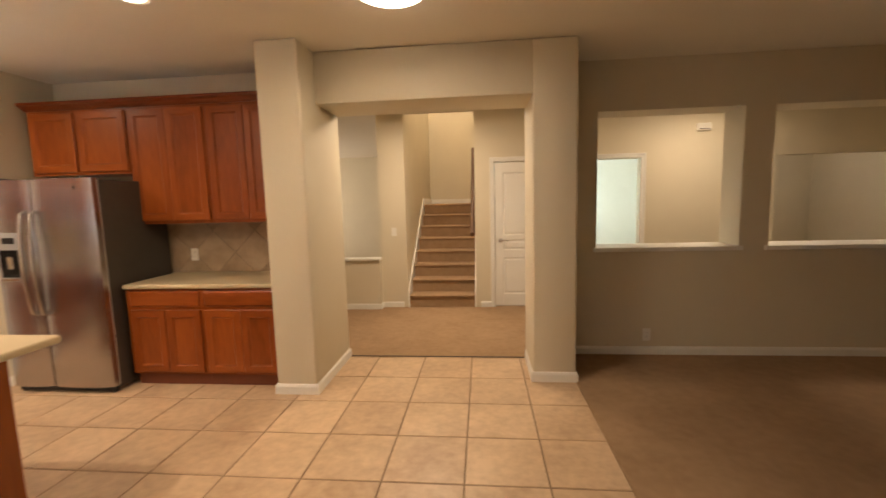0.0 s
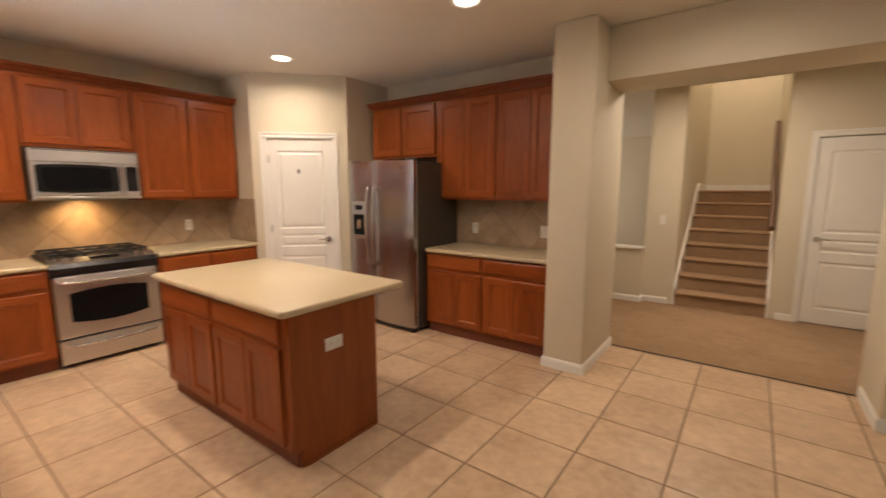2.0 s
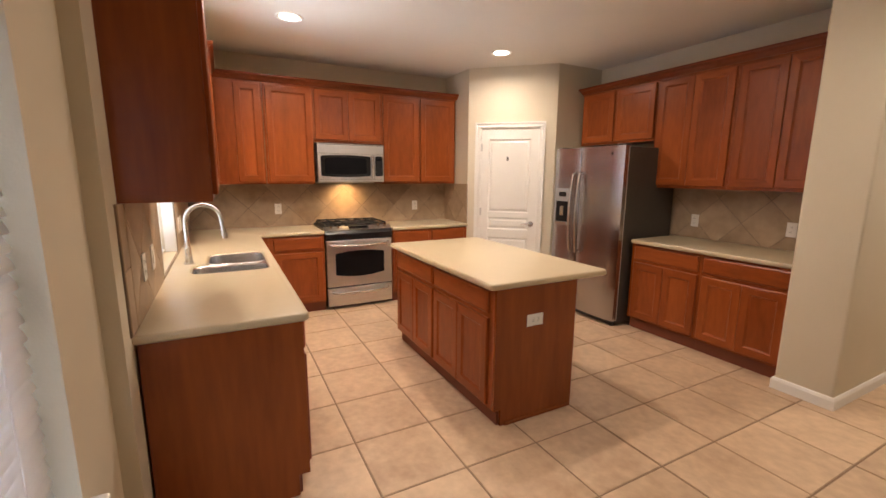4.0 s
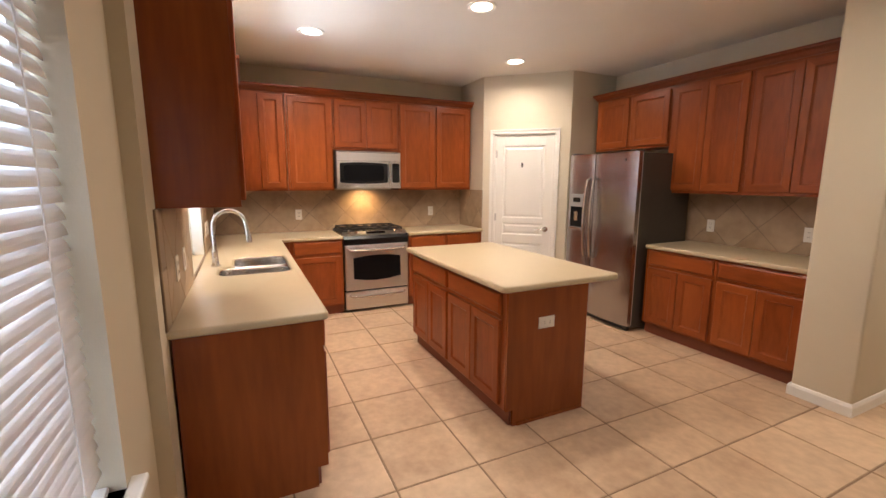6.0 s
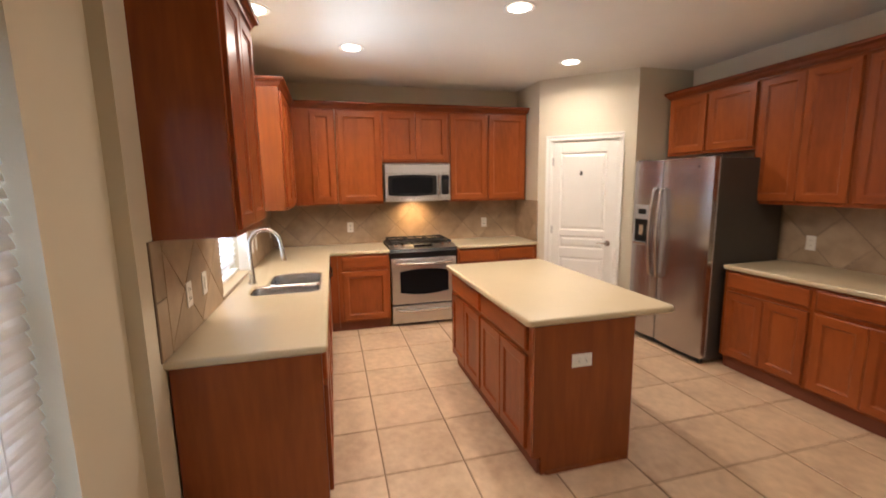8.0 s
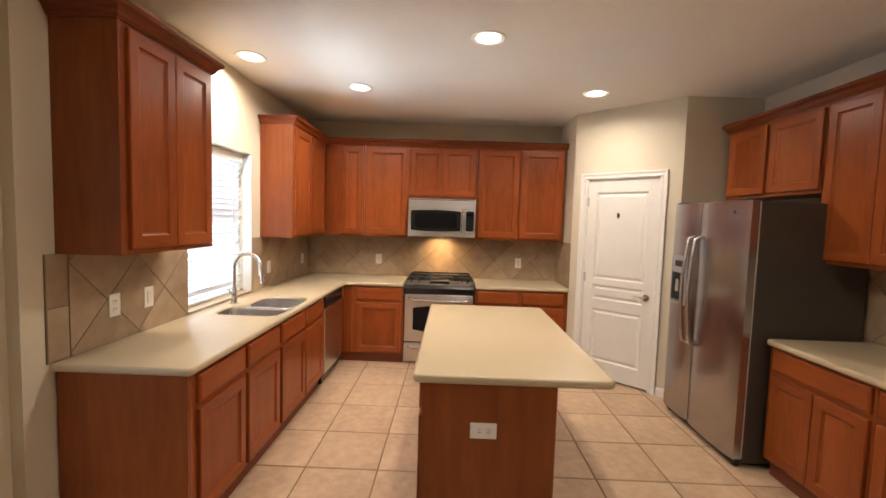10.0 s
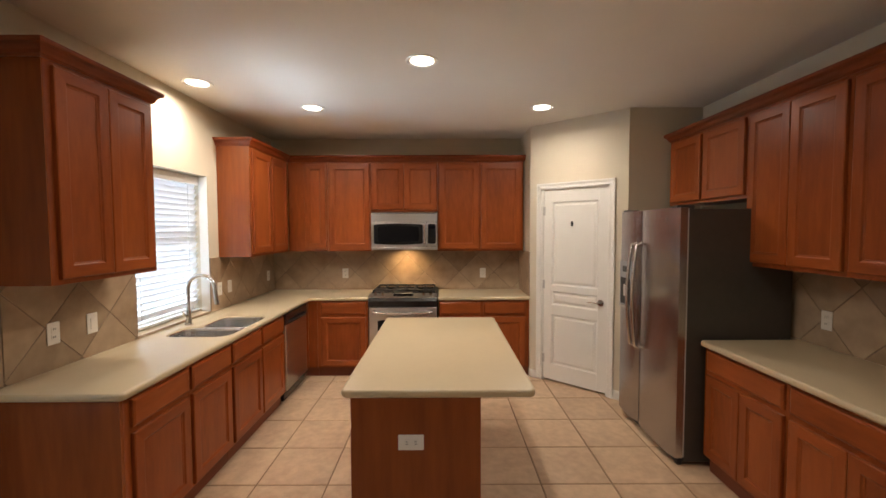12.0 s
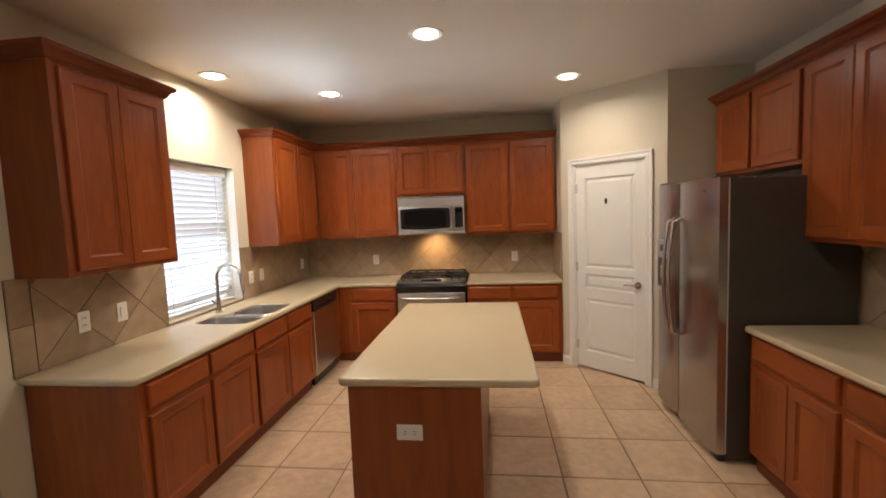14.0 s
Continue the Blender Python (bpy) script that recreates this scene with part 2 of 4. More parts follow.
def round_rect(x0, x1, y0, y1, r, seg=6):
    pts = []
    for cx, cy, a0 in ((x1 - r, y1 - r, 0), (x0 + r, y1 - r, 90), (x0 + r, y0 + r, 180), (x1 - r, y0 + r, 270)):
        pts += [(cx + r * math.cos(radians(a0 + 90 * k / seg)), cy + r * math.sin(radians(a0 + 90 * k / seg))) for k in range(seg + 1)]
    return pts


def slab(name, outlines, z0, z1, bevel, mat):
    """A slab with a rounded edge from a flat outline and the holes in it."""
    cu = bpy.data.curves.new(name, "CURVE")
    cu.dimensions, cu.fill_mode = "2D", "BOTH"
    cu.extrude, cu.bevel_depth, cu.bevel_resolution, cu.offset = (z1 - z0) / 2 - bevel, bevel, 3, -bevel
    for o in outlines:
        sp = cu.splines.new("POLY")
        sp.points.add(len(o) - 1)
        for q, c in zip(sp.points, o):
            q.co = (*c, 0, 1)
        sp.use_cyclic_u = True
    tmp = new("tmp", cu)
    me = bpy.data.meshes.new_from_object(tmp.evaluated_get(bpy.context.evaluated_depsgraph_get()))
    bpy.data.objects.remove(tmp)
    bm = bmesh.new()
    bm.from_mesh(me)
    bpy.data.meshes.remove(me)
    bmesh.ops.translate(bm, verts=bm.verts, vec=(0, 0, (z0 + z1) / 2))
    bmesh.ops.remove_doubles(bm, verts=bm.verts, dist=0.0004)
    return bm


# ---- measures of the place ----
NKY = 0.315         # nook wall, set back a little from the sink wall
H = 2.74            # ceiling
XW, YS, YN = -5.70, 0.372, 4.86   # range wall, sink wall, refrigerator wall
CT, CB = 0.890, 0.852             # worktop, its underside
UB, UT = 1.38, 2.42               # wall cabinets
FY = 6.89           # far wall of the foyer and hall

# ---- structure ----
def structure(name, bm, mat=PAINT, label="", category="wall", smooth=False):
    return solo(name, bm, mat, label, category, kind="structure", smooth=smooth)


def wall_holes(bm, axis, a0, a1, t0, t1, z0, z1, holes):
    """A wall along an axis with rectangular holes (from, to, bottom, top)."""
    def bx(u0, u1, w0, w1):
        if u1 - u0 > 1e-4 and w1 - w0 > 1e-4:
            box(bm, *((u0, u1, t0, t1) if axis == "x" else (t0, t1, u0, u1)), w0, w1)
    at = a0
    for h0, h1, b, t in sorted(holes):
        bx(at, h0, z0, z1)
        bx(h0, h1, z0, b)
        bx(h0, h1, t, z1)
        at = h1
    bx(at, a1, z0, z1)
    return bm


SINKWIN = (-4.26, -3.34, 0.898, 2.11)
NOOKWIN = (-1.86, 0.05, 0.58, 2.11)
structure("wall_south", wall_holes(bmesh.new(), "x", XW - 0.15, -2.24, YS - 0.20, YS, 0, H, [SINKWIN]), label="beige painted drywall behind the sink run")
structure("wall_south_nook", wall_holes(bmesh.new(), "x", -2.24, 5.5, NKY - 0.15, NKY, 0, H, [NOOKWIN]), label="beige painted drywall round the nook window")
structure("wall_west", B(XW - 0.15, XW, YS, 5.1, 0, H), label="beige painted drywall behind the range")
structure("wall_north", B(XW, -1.92, YN, YN + 0.15, 0, H), label="beige painted drywall behind the refrigerator")
structure("wall_east", B(5.5, 5.65, NKY - 0.15, 9.5, 0, H), label="beige painted drywall")
# pantry corner with a slanting front
PA, PB = Vector((-5.095, 3.43, 0)), Vector((-4.385, 4.19, 0))
PDIR = (PB - PA).normalized()
PANG = math.degrees(math.atan2(PDIR.y, PDIR.x))
PLEN = (PB - PA).length
DW, DH, D0 = 0.685, 2.04, 0.165      # door leaf, its height, its start along the slanting wall
bm = B(XW, PA.x, PA.y, PA.y + 0.1, 0, H)
box(bm, PB.x - 0.1, PB.x, PB.y, YN, 0, H)
structure("wall_pantry", bm, label="beige painted drywall beside the pantry")
bm = wall_holes(bmesh.new(), "x", 0, PLEN, 0, 0.1, 0, H, [(D0 - 0.012, D0 + DW + 0.012, 0.0, DH + 0.014)])
bmesh.ops.transform(bm, matrix=Matrix.Translation(PA) @ Matrix.Rotation(radians(PANG), 4, "Z"), verts=bm.verts)
structure("wall_pantry_front", bm, label="beige painted drywall round the pantry door")
structure("wall_pantry_inside", B(XW, -4.5, YN - 0.02, YN, 0, H))
# passage to the foyer
structure("pillar", B(-1.92, -1.585, 4.12, 4.96, 0, H - 0.001, bevel=0.018, seg=3), label="beige drywall stub wall beside the cabinets", smooth=True)
structure("pier", B(0.156, 0.507, 4.42, 5.05, 0, H - 0.001, bevel=0.018, seg=3), label="beige drywall pier beside the passage", smooth=True)
structure("header", B(-1.60, 0.17, 4.424, 4.955, 2.33, H - 0.002, bevel=0.012, seg=2), label="beige drywall header above the passage", smooth=True)
# wall with two pass-through openings
PW1, PW2 = (0.82, 2.09, 1.03, 2.29), (2.34, 3.62, 1.03, 2.29)
structure("wall_pass_through", wall_holes(bmesh.new(), "x", 0.40, 5.5, 5.06, 5.39, 0, H, [PW1, PW2]), label="beige drywall with two pass-through openings")
for a, b, z, _ in (PW1, PW2):
    structure("pass_through_sill", B(a - 0.03, b + 0.03, 5.035, 5.41, z - 0.028, z + 0.012, bevel=0.006), WHITE, "white painted sill cap", "sill")
# foyer and hall beyond
bm = wall_holes(bmesh.new(), "x", -1.70, 5.5, FY, FY + 0.12, 0, H, [(-1.326, -0.345, 0, H), (-0.075, 0.70, 0, 2.03), (1.17, 1.86, 0, 2.02), (3.55, 5.2, 0, 2.0)])
structure("wall_foyer", bm, label="cream painted drywall of the foyer")
structure("wall_foyer_half", B(-3.4, -1.70, FY - 0.12, FY, 0, 0.71), label="cream drywall half wall")
structure("half_wall_cap", B(-3.4, -1.69, FY - 0.15, FY + 0.03, 0.71, 0.74, bevel=0.006), WHITE, "white ledge on the half wall", "ledge")
structure("wall_foyer_west", B(-3.5, -3.4, 5.05, FY, 0, H))
structure("wall_side_room", B(-6.1, -1.45, 12.3, 12.4, 0, H), label="pale wall of the side room")
structure("wall_stair_left", B(-1.45, -1.326, FY + 0.12, 10.0, 0, 5.2), label="cream drywall beside the stairs")
structure("wall_stair_right", B(-0.345, -0.225, FY + 0.12, 10.0, 0, 5.2), label="cream drywall beside the stairs")
structure("wall_stair_back", B(-1.45, -0.225, 9.9, 10.0, 0, 5.2), label="cream drywall above the landing")
structure("wall_stair_front", B(-1.45, -0.225, FY + 0.001, FY + 0.119, H, 5.2))
structure("stair_ceiling", B(-1.5, -0.2, FY, 10.0, 5.2, 5.3), CEIL)
structure("wall_bath", B(0.9, 3.3, 9.0, 9.1, 0, H), WHITE, "white wall of the bright room")
structure("wall_bath_side", B(2.6, 2.7, FY + 0.12, 9.0, 0, H), WHITE)
structure("wall_bath_west", wall_holes(bmesh.new(), "y", FY + 0.12, 9.0, 0.85, 0.95, 0, H, [(7.7, 8.9, 0.9, 2.1)]), WHITE)
structure("wall_far_room", B(3.3, 5.5, 9.0, 9.1, 0, H), label="dim beige wall of the far room")
structure("wall_far_room_side", B(3.3, 3.4, FY + 0.12, 9.0, 0, H))
structure("wall_side_room_west", wall_holes(bmesh.new(), "y", FY - 0.1, 12.3, -6.1, -6.0, 0, H, [(9.4, 11.0, 0.85, 2.15)]))
structure("wall_side_room_south", B(-6.0, -3.5, FY - 0.1, FY, 0, H))
structure("wall_side_room_east", B(-1.45, -1.35, 10.0, 12.3, 0, H))
structure("ceiling", B(XW - 0.15, 5.65, NKY - 0.15, FY + 0.1, H, H + 0.12), CEIL, "off-white textured drywall ceiling", "ceiling")
structure("ceiling_far", B(-0.2, 5.65, FY + 0.1, 9.1, H, H + 0.12), CEIL, "off-white ceiling", "ceiling")
structure("ceiling_side_room", B(-6.1, -1.451, FY + 0.1, 12.4, H, H + 0.12), CEIL, "off-white ceiling", "ceiling")
# floors
structure("ground", B(-60, 60, -80, NKY - 0.16, -0.35, -0.15), CONCRETE, "pale concrete patio outside the windows", "ground")
TX1, TY1 = 0.52, 4.96
structure("floor", B(XW, TX1, NKY, TY1, -0.12, -0.004), GROUT, "beige square ceramic tiles with brown grout", "floor")
bm = B(TX1, 5.5, NKY, 9.0, -0.12, 0.006)
structure("floor_carpet_living", bm, CARPET, "brown cut-pile carpet", "carpet")
structure("floor_carpet_foyer", B(-6.0, TX1 - 0.001, TY1, 12.3, -0.12, 0.006), CARPET, "tan cut-pile carpet in the foyer", "carpet")
structure("threshold_strip", B(-1.585, 0.156, TY1 - 0.011, TY1 + 0.004, -0.004, 0.008, bevel=0.003), METALTRIM, "dark strip between tile and carpet", "trim")
structure("threshold_strip", B(TX1 - 0.011, TX1 + 0.002, NKY, 4.42, -0.004, 0.007, bevel=0.003), CARPET, "tucked carpet edge strip between tile and carpet", "trim")

BASE = [(0, 0), (0.014, 0), (0.014, 0.062), (0.009, 0.078), (0.004, 0.085), (0, 0.085)]
for path in ([(-1.92, 4.20), (-1.92, 4.12), (-1.585, 4.12), (-1.585, 4.955)],
             [(0.156, 4.96), (0.156, 4.42), (0.507, 4.42), (0.507, 5.06)],
             [(0.507, 5.06), (5.5, 5.06)], [(-1.70, FY), (-1.39, FY)], [(-0.28, FY), (-0.135, FY)],
             [(-3.4, FY - 0.12), (-1.70, FY - 0.12), (-1.70, FY)], [(0.76, FY), (1.11, FY)], [(1.92, FY), (3.5, FY)]):
    structure("baseboard", sweep(bmesh.new(), path, BASE), WHITE, "white painted baseboard", "baseboard")


for u0, u1 in ((0.002, D0 - 0.078), (D0 + DW + 0.078, PLEN)):
    structure("baseboard", sweep(bmesh.new(), [tuple((PA + PDIR * u).xy) for u in (u0, u1)], BASE), WHITE, "white painted baseboard", "baseboard")


# ---- doors, windows, lamps ----
def panel_door(parent, w, h, panels, t=0.035, name="leaf"):
    """A moulded door leaf, its front at y = 0, with sunk panels (x0, x1, z0, z1)."""
    bm = bmesh.new()
    xs0, xs1 = panels[0][0], panels[0][1]
    box(bm, 0, xs0, 0, t, 0, h, bevel=0.002, seg=1)
    box(bm, xs1, w, 0, t, 0, h, bevel=0.002, seg=1)
    edges = [0] + [z for q in panels for z in q[2:]] + [h]
    for a, b in zip(edges[::2], edges[1::2]):
        box(bm, xs0, xs1, 0.0, t, a, b)
    for x0, x1, z0, z1 in panels:
        rings(bm, x0, x1, z0, z1, [(0, 0.0), (0.004, 0.002), (0.014, 0.011), (0.024, 0.011), (0.044, 0.003)], back=t)
    return part(name, bm, WHITE, parent)


def casing(bm, w, h, cw=0.062):
    """A mitred casing round an opening w wide and h high, in front of y = 0."""
    prof = [(0, 0), (0, -0.010), (0.008, -0.014), (0.030, -0.012), (0.050, -0.019), (cw, -0.019), (cw, 0)]
    rows = []
    for sx, bx, bz, mz in ((-1, 0, 0, 0), (-1, 0, h, 1), (1, w, h, 1), (1, w, 0, 0)):
        rows.append([bm.verts.new((bx + sx * (o + 0.004), y, bz + mz * (o + 0.004))) for o, y in prof])
    for a, b in zip(rows, rows[1:]):
        for j in range(len(prof)):
            bm.faces.new((a[j], a[(j + 1) % len(prof)], b[(j + 1) % len(prof)], b[j]))
    bm.faces.new(rows[0])
    bm.faces.new(rows[-1][::-1])
    return bm


def lever(parent, x, z, way=-1):
    hd = part("door_handle", cyl(bmesh.new(), (x, -0.006, z), 0.032, 0.012, "y"), CHROME, parent, "satin nickel lever handle", True)
    bm = cyl(bmesh.new(), (x, -0.03, z), 0.010, 0.05, "y")
    tube(bm, [(x, -0.052, z), (x + way * 0.03, -0.054, z + 0.003), (x + way * 0.07, -0.052, z + 0.004), (x + way * 0.115, -0.046, z - 0.003)], [0.011, 0.010, 0.008, 0.007])
    part("lever", bm, CHROME, hd, smooth=True)


door = thing("pantry_door", "closed white three-panel interior door with satin nickel lever", "door", (PA.x, PA.y, 0), PANG)
door["kind"] = "structure"
lf = panel_door(door, DW, DH - 0.022, [(0.092, DW - 0.092, 0.165, 0.705), (0.092, DW - 0.092, 0.805, 0.955), (0.092, DW - 0.092, 1.015, DH - 0.145)])
lf.matrix_basis = pose(D0, 0.012, 0.022)
fr = part("casing", casing(bmesh.new(), DW + 0.016, DH + 0.006), WHITE, door, "white moulded casing")
fr.matrix_basis = pose(D0 - 0.008, 0, 0)
bm = B(D0 - 0.012, D0 - 0.001, 0.0, 0.1, 0, DH + 0.012)
box(bm, D0 + DW + 0.001, D0 + DW + 0.012, 0.0, 0.1, 0, DH + 0.012)
box(bm, D0 - 0.001, D0 + DW + 0.001, 0.0, 0.1, DH + 0.002, DH + 0.012)
part("jamb", bm, WHITE, door)
lever(lf, DW - 0.06, 0.885)
for hz in (0.22, 1.02, 1.80):
    hb = cyl(bmesh.new(), (-0.002, -0.006, hz), 0.007, 0.09, "z", 12)
    box(hb, 0.002, 0.016, -0.002, 0.001, hz - 0.045, hz + 0.045)
    part("hinge", hb, GASKET, lf, "satin nickel hinge", True)
hook = thing("door_hook", "small dark oval hook on the pantry door", "hook", tuple(PA + PDIR * (D0 + 0.325) + Vector((0, 0, 1.685))), PANG)
bm = cyl(bmesh.new(), (0, -0.004, 0), 0.013, 0.008, "y", 16)
for v in bm.verts:
    v.co.z *= 2.1
part("plate", bm, IRON, hook, smooth=True)
part("peg", tube(bmesh.new(), [(0, -0.006, 0.0), (0, -0.02, -0.008), (0, -0.026, -0.004), (0, -0.028, 0.006)], 0.004, 8), CHROME, hook, smooth=True)

hall = thing("hall_door", "closed white three-panel hall door with lever handle", "door", (-0.075, FY, 0))
hall["kind"] = "structure"
lf = panel_door(hall, 0.765, 2.0, [(0.11, 0.655, 0.165, 0.69), (0.11, 0.655, 0.79, 0.94), (0.11, 0.655, 1.0, 1.87)])
lf.matrix_basis = pose(0.005, 0.012, 0.02)
part("casing", casing(bmesh.new(), 0.767, 2.03), WHITE, hall).matrix_basis = pose(0.004, 0, 0)
lever(lf, 0.07, 0.93, 1)
for nm, x0, w in (("bath_door_casing", 1.17, 0.69),):
    c = structure(nm, casing(bmesh.new(), w, 2.02), WHITE, "white moulded door casing", "trim")
    c.matrix_basis = pose(x0, FY, 0)


def window(name, hole, y_in, y_out, label):
    """A white window in a hole of the south wall: frame, meeting rail, two panes."""
    x0, x1, z0, z1 = hole
    w = thing(name, label, "window")
    w["kind"] = "structure"
    bm = bmesh.new()
    for a, b, c, d in ((x0, x1, z0, z0 + 0.045), (x0, x1, z1 - 0.045, z1), (x0, x0 + 0.045, z0 + 0.045, z1 - 0.045),
                       (x1 - 0.045, x1, z0 + 0.045, z1 - 0.045), (x0 + 0.045, x1 - 0.045, (z0 + z1) / 2 - 0.02, (z0 + z1) / 2 + 0.02)):
        box(bm, a, b, y_out, y_out + 0.05, c, d)
    part("window_frame", bm, WHITE, w, "white vinyl frame")
    for a, b in ((z0 + 0.045, (z0 + z1) / 2 - 0.02), ((z0 + z1) / 2 + 0.02, z1 - 0.045)):
        p = part("pane", B(x0 + 0.045, x1 - 0.045, y_out + 0.02, y_out + 0.026, a, b), PANE, w)
        p.visible_shadow = False
    return w


def blind(name, x0, x1, z0, z1, y, tilt, pitch, label, depth=0.050, cords=()):
    b = thing(name, label, "blind")
    part("headrail", B(x0, x1, y - 0.025, y + 0.030, z1 - 0.075, z1, bevel=0.004), WHITE, b, "white valance")
    n = int((z1 - 0.07 - z0 - 0.03) / pitch)
    c, s = math.cos(radians(tilt)), math.sin(radians(tilt))
    bm = bmesh.new()
    arcs = [(u / 4, 0.004 * (1 - (2 * u / 4 - 1) ** 2)) for u in range(5)]
    rows = [[], []]
    for side, dz in ((0, 0.0), (1, 0.0026)):
        for x in (x0 + 0.002, x1 - 0.002):
            rows[side].append([bm.verts.new((x, (u - 0.5) * depth * c - (h + dz) * s, (u - 0.5) * depth * s + (h + dz) * c)) for u, h in arcs])
    for r in rows:
        for k in range(4):
            bm.faces.new((r[0][k], r[0][k + 1], r[1][k + 1], r[1][k]))
    for e in (0, 1):
        for k in range(4):
            bm.faces.new((rows[0][e][k], rows[0][e][k + 1], rows[1][e][k + 1], rows[1][e][k]))
    for k in (0, 4):
        bm.faces.new((rows[0][0][k], rows[0][1][k], rows[1][1][k], rows[1][0][k]))
    me = mesh_of("slat", bm, SLAT)
    for i in range(n):
        o = new("slat", me)
        o.parent = b
        o.matrix_basis = pose(0, y, z1 - 0.085 - i * pitch, random.uniform(-1.2, 1.2), random.uniform(-0.08, 0.08), 0)
    part("bottom_rail", B(x0 + 0.004, x1 - 0.004, y - 0.025, y + 0.025, z0 + 0.004, z0 + 0.024, bevel=0.004), SLAT, b)
    for x in cords:
        bm = tube(bmesh.new(), [(x, y + 0.027, z1 - 0.06), (x, y + 0.027, z0 + 0.02)], 0.0022, 6)
        tube(bm, [(x + 0.004, y - 0.027, z1 - 0.06), (x + 0.004, y - 0.027, z0 + 0.02)], 0.0022, 6)
        part("ladder_cord", bm, SLAT, b)
    return b


window("window_1", SINKWIN, YS, YS - 0.20, "white vinyl window above the sink")
window("window_2", NOOKWIN, NKY, NKY - 0.15, "white vinyl window of the breakfast nook")
blind("sink_window_blind", -4.255, -3.345, 0.906, 2.105, YS - 0.105, 62, 0.047, "white horizontal slat blind, closed, above the sink", depth=0.054, cords=(-4.10, -3.5))
blind("nook_window_blind", -1.857, 0.045, 0.582, 2.105, NKY - 0.065, -66, 0.0435, "white horizontal slat blind, half open, beside the nook", cords=(-1.68, -0.85, -0.05))
structure("sink_window_sill", B(-4.259, -3.341, YS - 0.15, YS + 0.006, 0.8925, 0.902, bevel=0.003), COUNTER, "cream window sill behind the sink", "sill")
# Added white strips: daylight on the sink window's reveals is put into their colour.
for x0 in (-4.2588, -3.3452):
    structure("window_liner", B(x0, x0 + 0.004, YS - 0.076, YS - 0.002, 0.903, 2.108), WHITE, "added white strip imitating daylight on the window reveal", "trim")
structure("nook_window_sill", B(-1.925, 0.12, NKY - 0.10, NKY + 0.045, 0.555, 0.58, bevel=0.008), WHITE, "white painted window sill", "sill")

for cx, cy in CANS:
    can = thing("recessed_light", "round recessed ceiling light, switched on, with white trim", "light", (cx, cy, H), group="ceiling recessed lights")
    part("trim_ring", sweep(bmesh.new(), [(0.092 * math.cos(-a), 0.092 * math.sin(-a)) for a in (2 * math.pi * k / 40 for k in range(40))],
                            [(0, 0), (0, -0.004), (-0.012, -0.008), (-0.015, -0.006), (-0.018, 0)], True), WHITE, can, "white trim ring", True)
    part("lens", cyl(bmesh.new(), (0, 0, -0.003), 0.075, 0.004, seg=40), GLOW, can, "glowing lens")
dome = thing("dome_light", "round flush ceiling light with a glowing glass bowl", "light", (-0.74, 3.46, H))
bm = cyl(bmesh.new(), (0, 0, -0.012), 0.225, 0.024, seg=48)
part("base", bm, WHITE, dome, smooth=True)
bm = bmesh.new()
bmesh.ops.create_uvsphere(bm, u_segments=36, v_segments=14, radius=0.218)
bmesh.ops.delete(bm, geom=[v for v in bm.verts if v.co.z > 0.002], context="VERTS")
for v in bm.verts:
    v.co.z = v.co.z * 0.30 - 0.024
part("bowl", bm, GLOW, dome, "glowing frosted glass bowl", True)


# ---- cabinets ----
def cab_door(parent, x0, x1, z0, z1, rail=0.058, name="door", drawer=False):
    """A mitred frame, its rails grained crosswise, round a sunk panel; or a plain drawer front."""
    bm = bmesh.new()
    if drawer:
        return part(name, rings(bm, x0, x1, z0, z1, [(0.0, -0.012), (0.003, -0.016), (0.012, -0.0205)], back=0.0), WOODH, parent)
    steps = [(0.0, 0.0), (0.0, -0.016), (0.0015, -0.018), (0.006, -0.0205), (rail, -0.0205), (rail + 0.002, -0.0198), (rail + 0.0045, -0.0172),
             (rail + 0.0065, -0.0145), (rail + 0.0095, -0.0128), (rail + 0.0145, -0.0124), (rail + 0.017, -0.009)]
    rows = []
    for d, y in steps:
        rows.append([bm.verts.new(c) for c in ((x0 + d, y, z0 + d), (x1 - d, y, z0 + d), (x1 - d, y, z1 - d), (x0 + d, y, z1 - d))])
    for p, q in zip(rows, rows[1:]):
        for k in range(4):
            bm.faces.new((p[k], p[(k + 1) % 4], q[(k + 1) % 4], q[k])).material_index = 1 - k % 2
    leaf = part(name, bm, WOOD, parent)
    leaf.data.materials.append(WOODH)
    d = rail + 0.016
    part("panel", rings(bmesh.new(), x0 + d, x1 - d, z0 + d, z1 - d, [(0, -0.0095), (0.001, -0.010)], back=-0.002), WOOD, leaf)
    return leaf


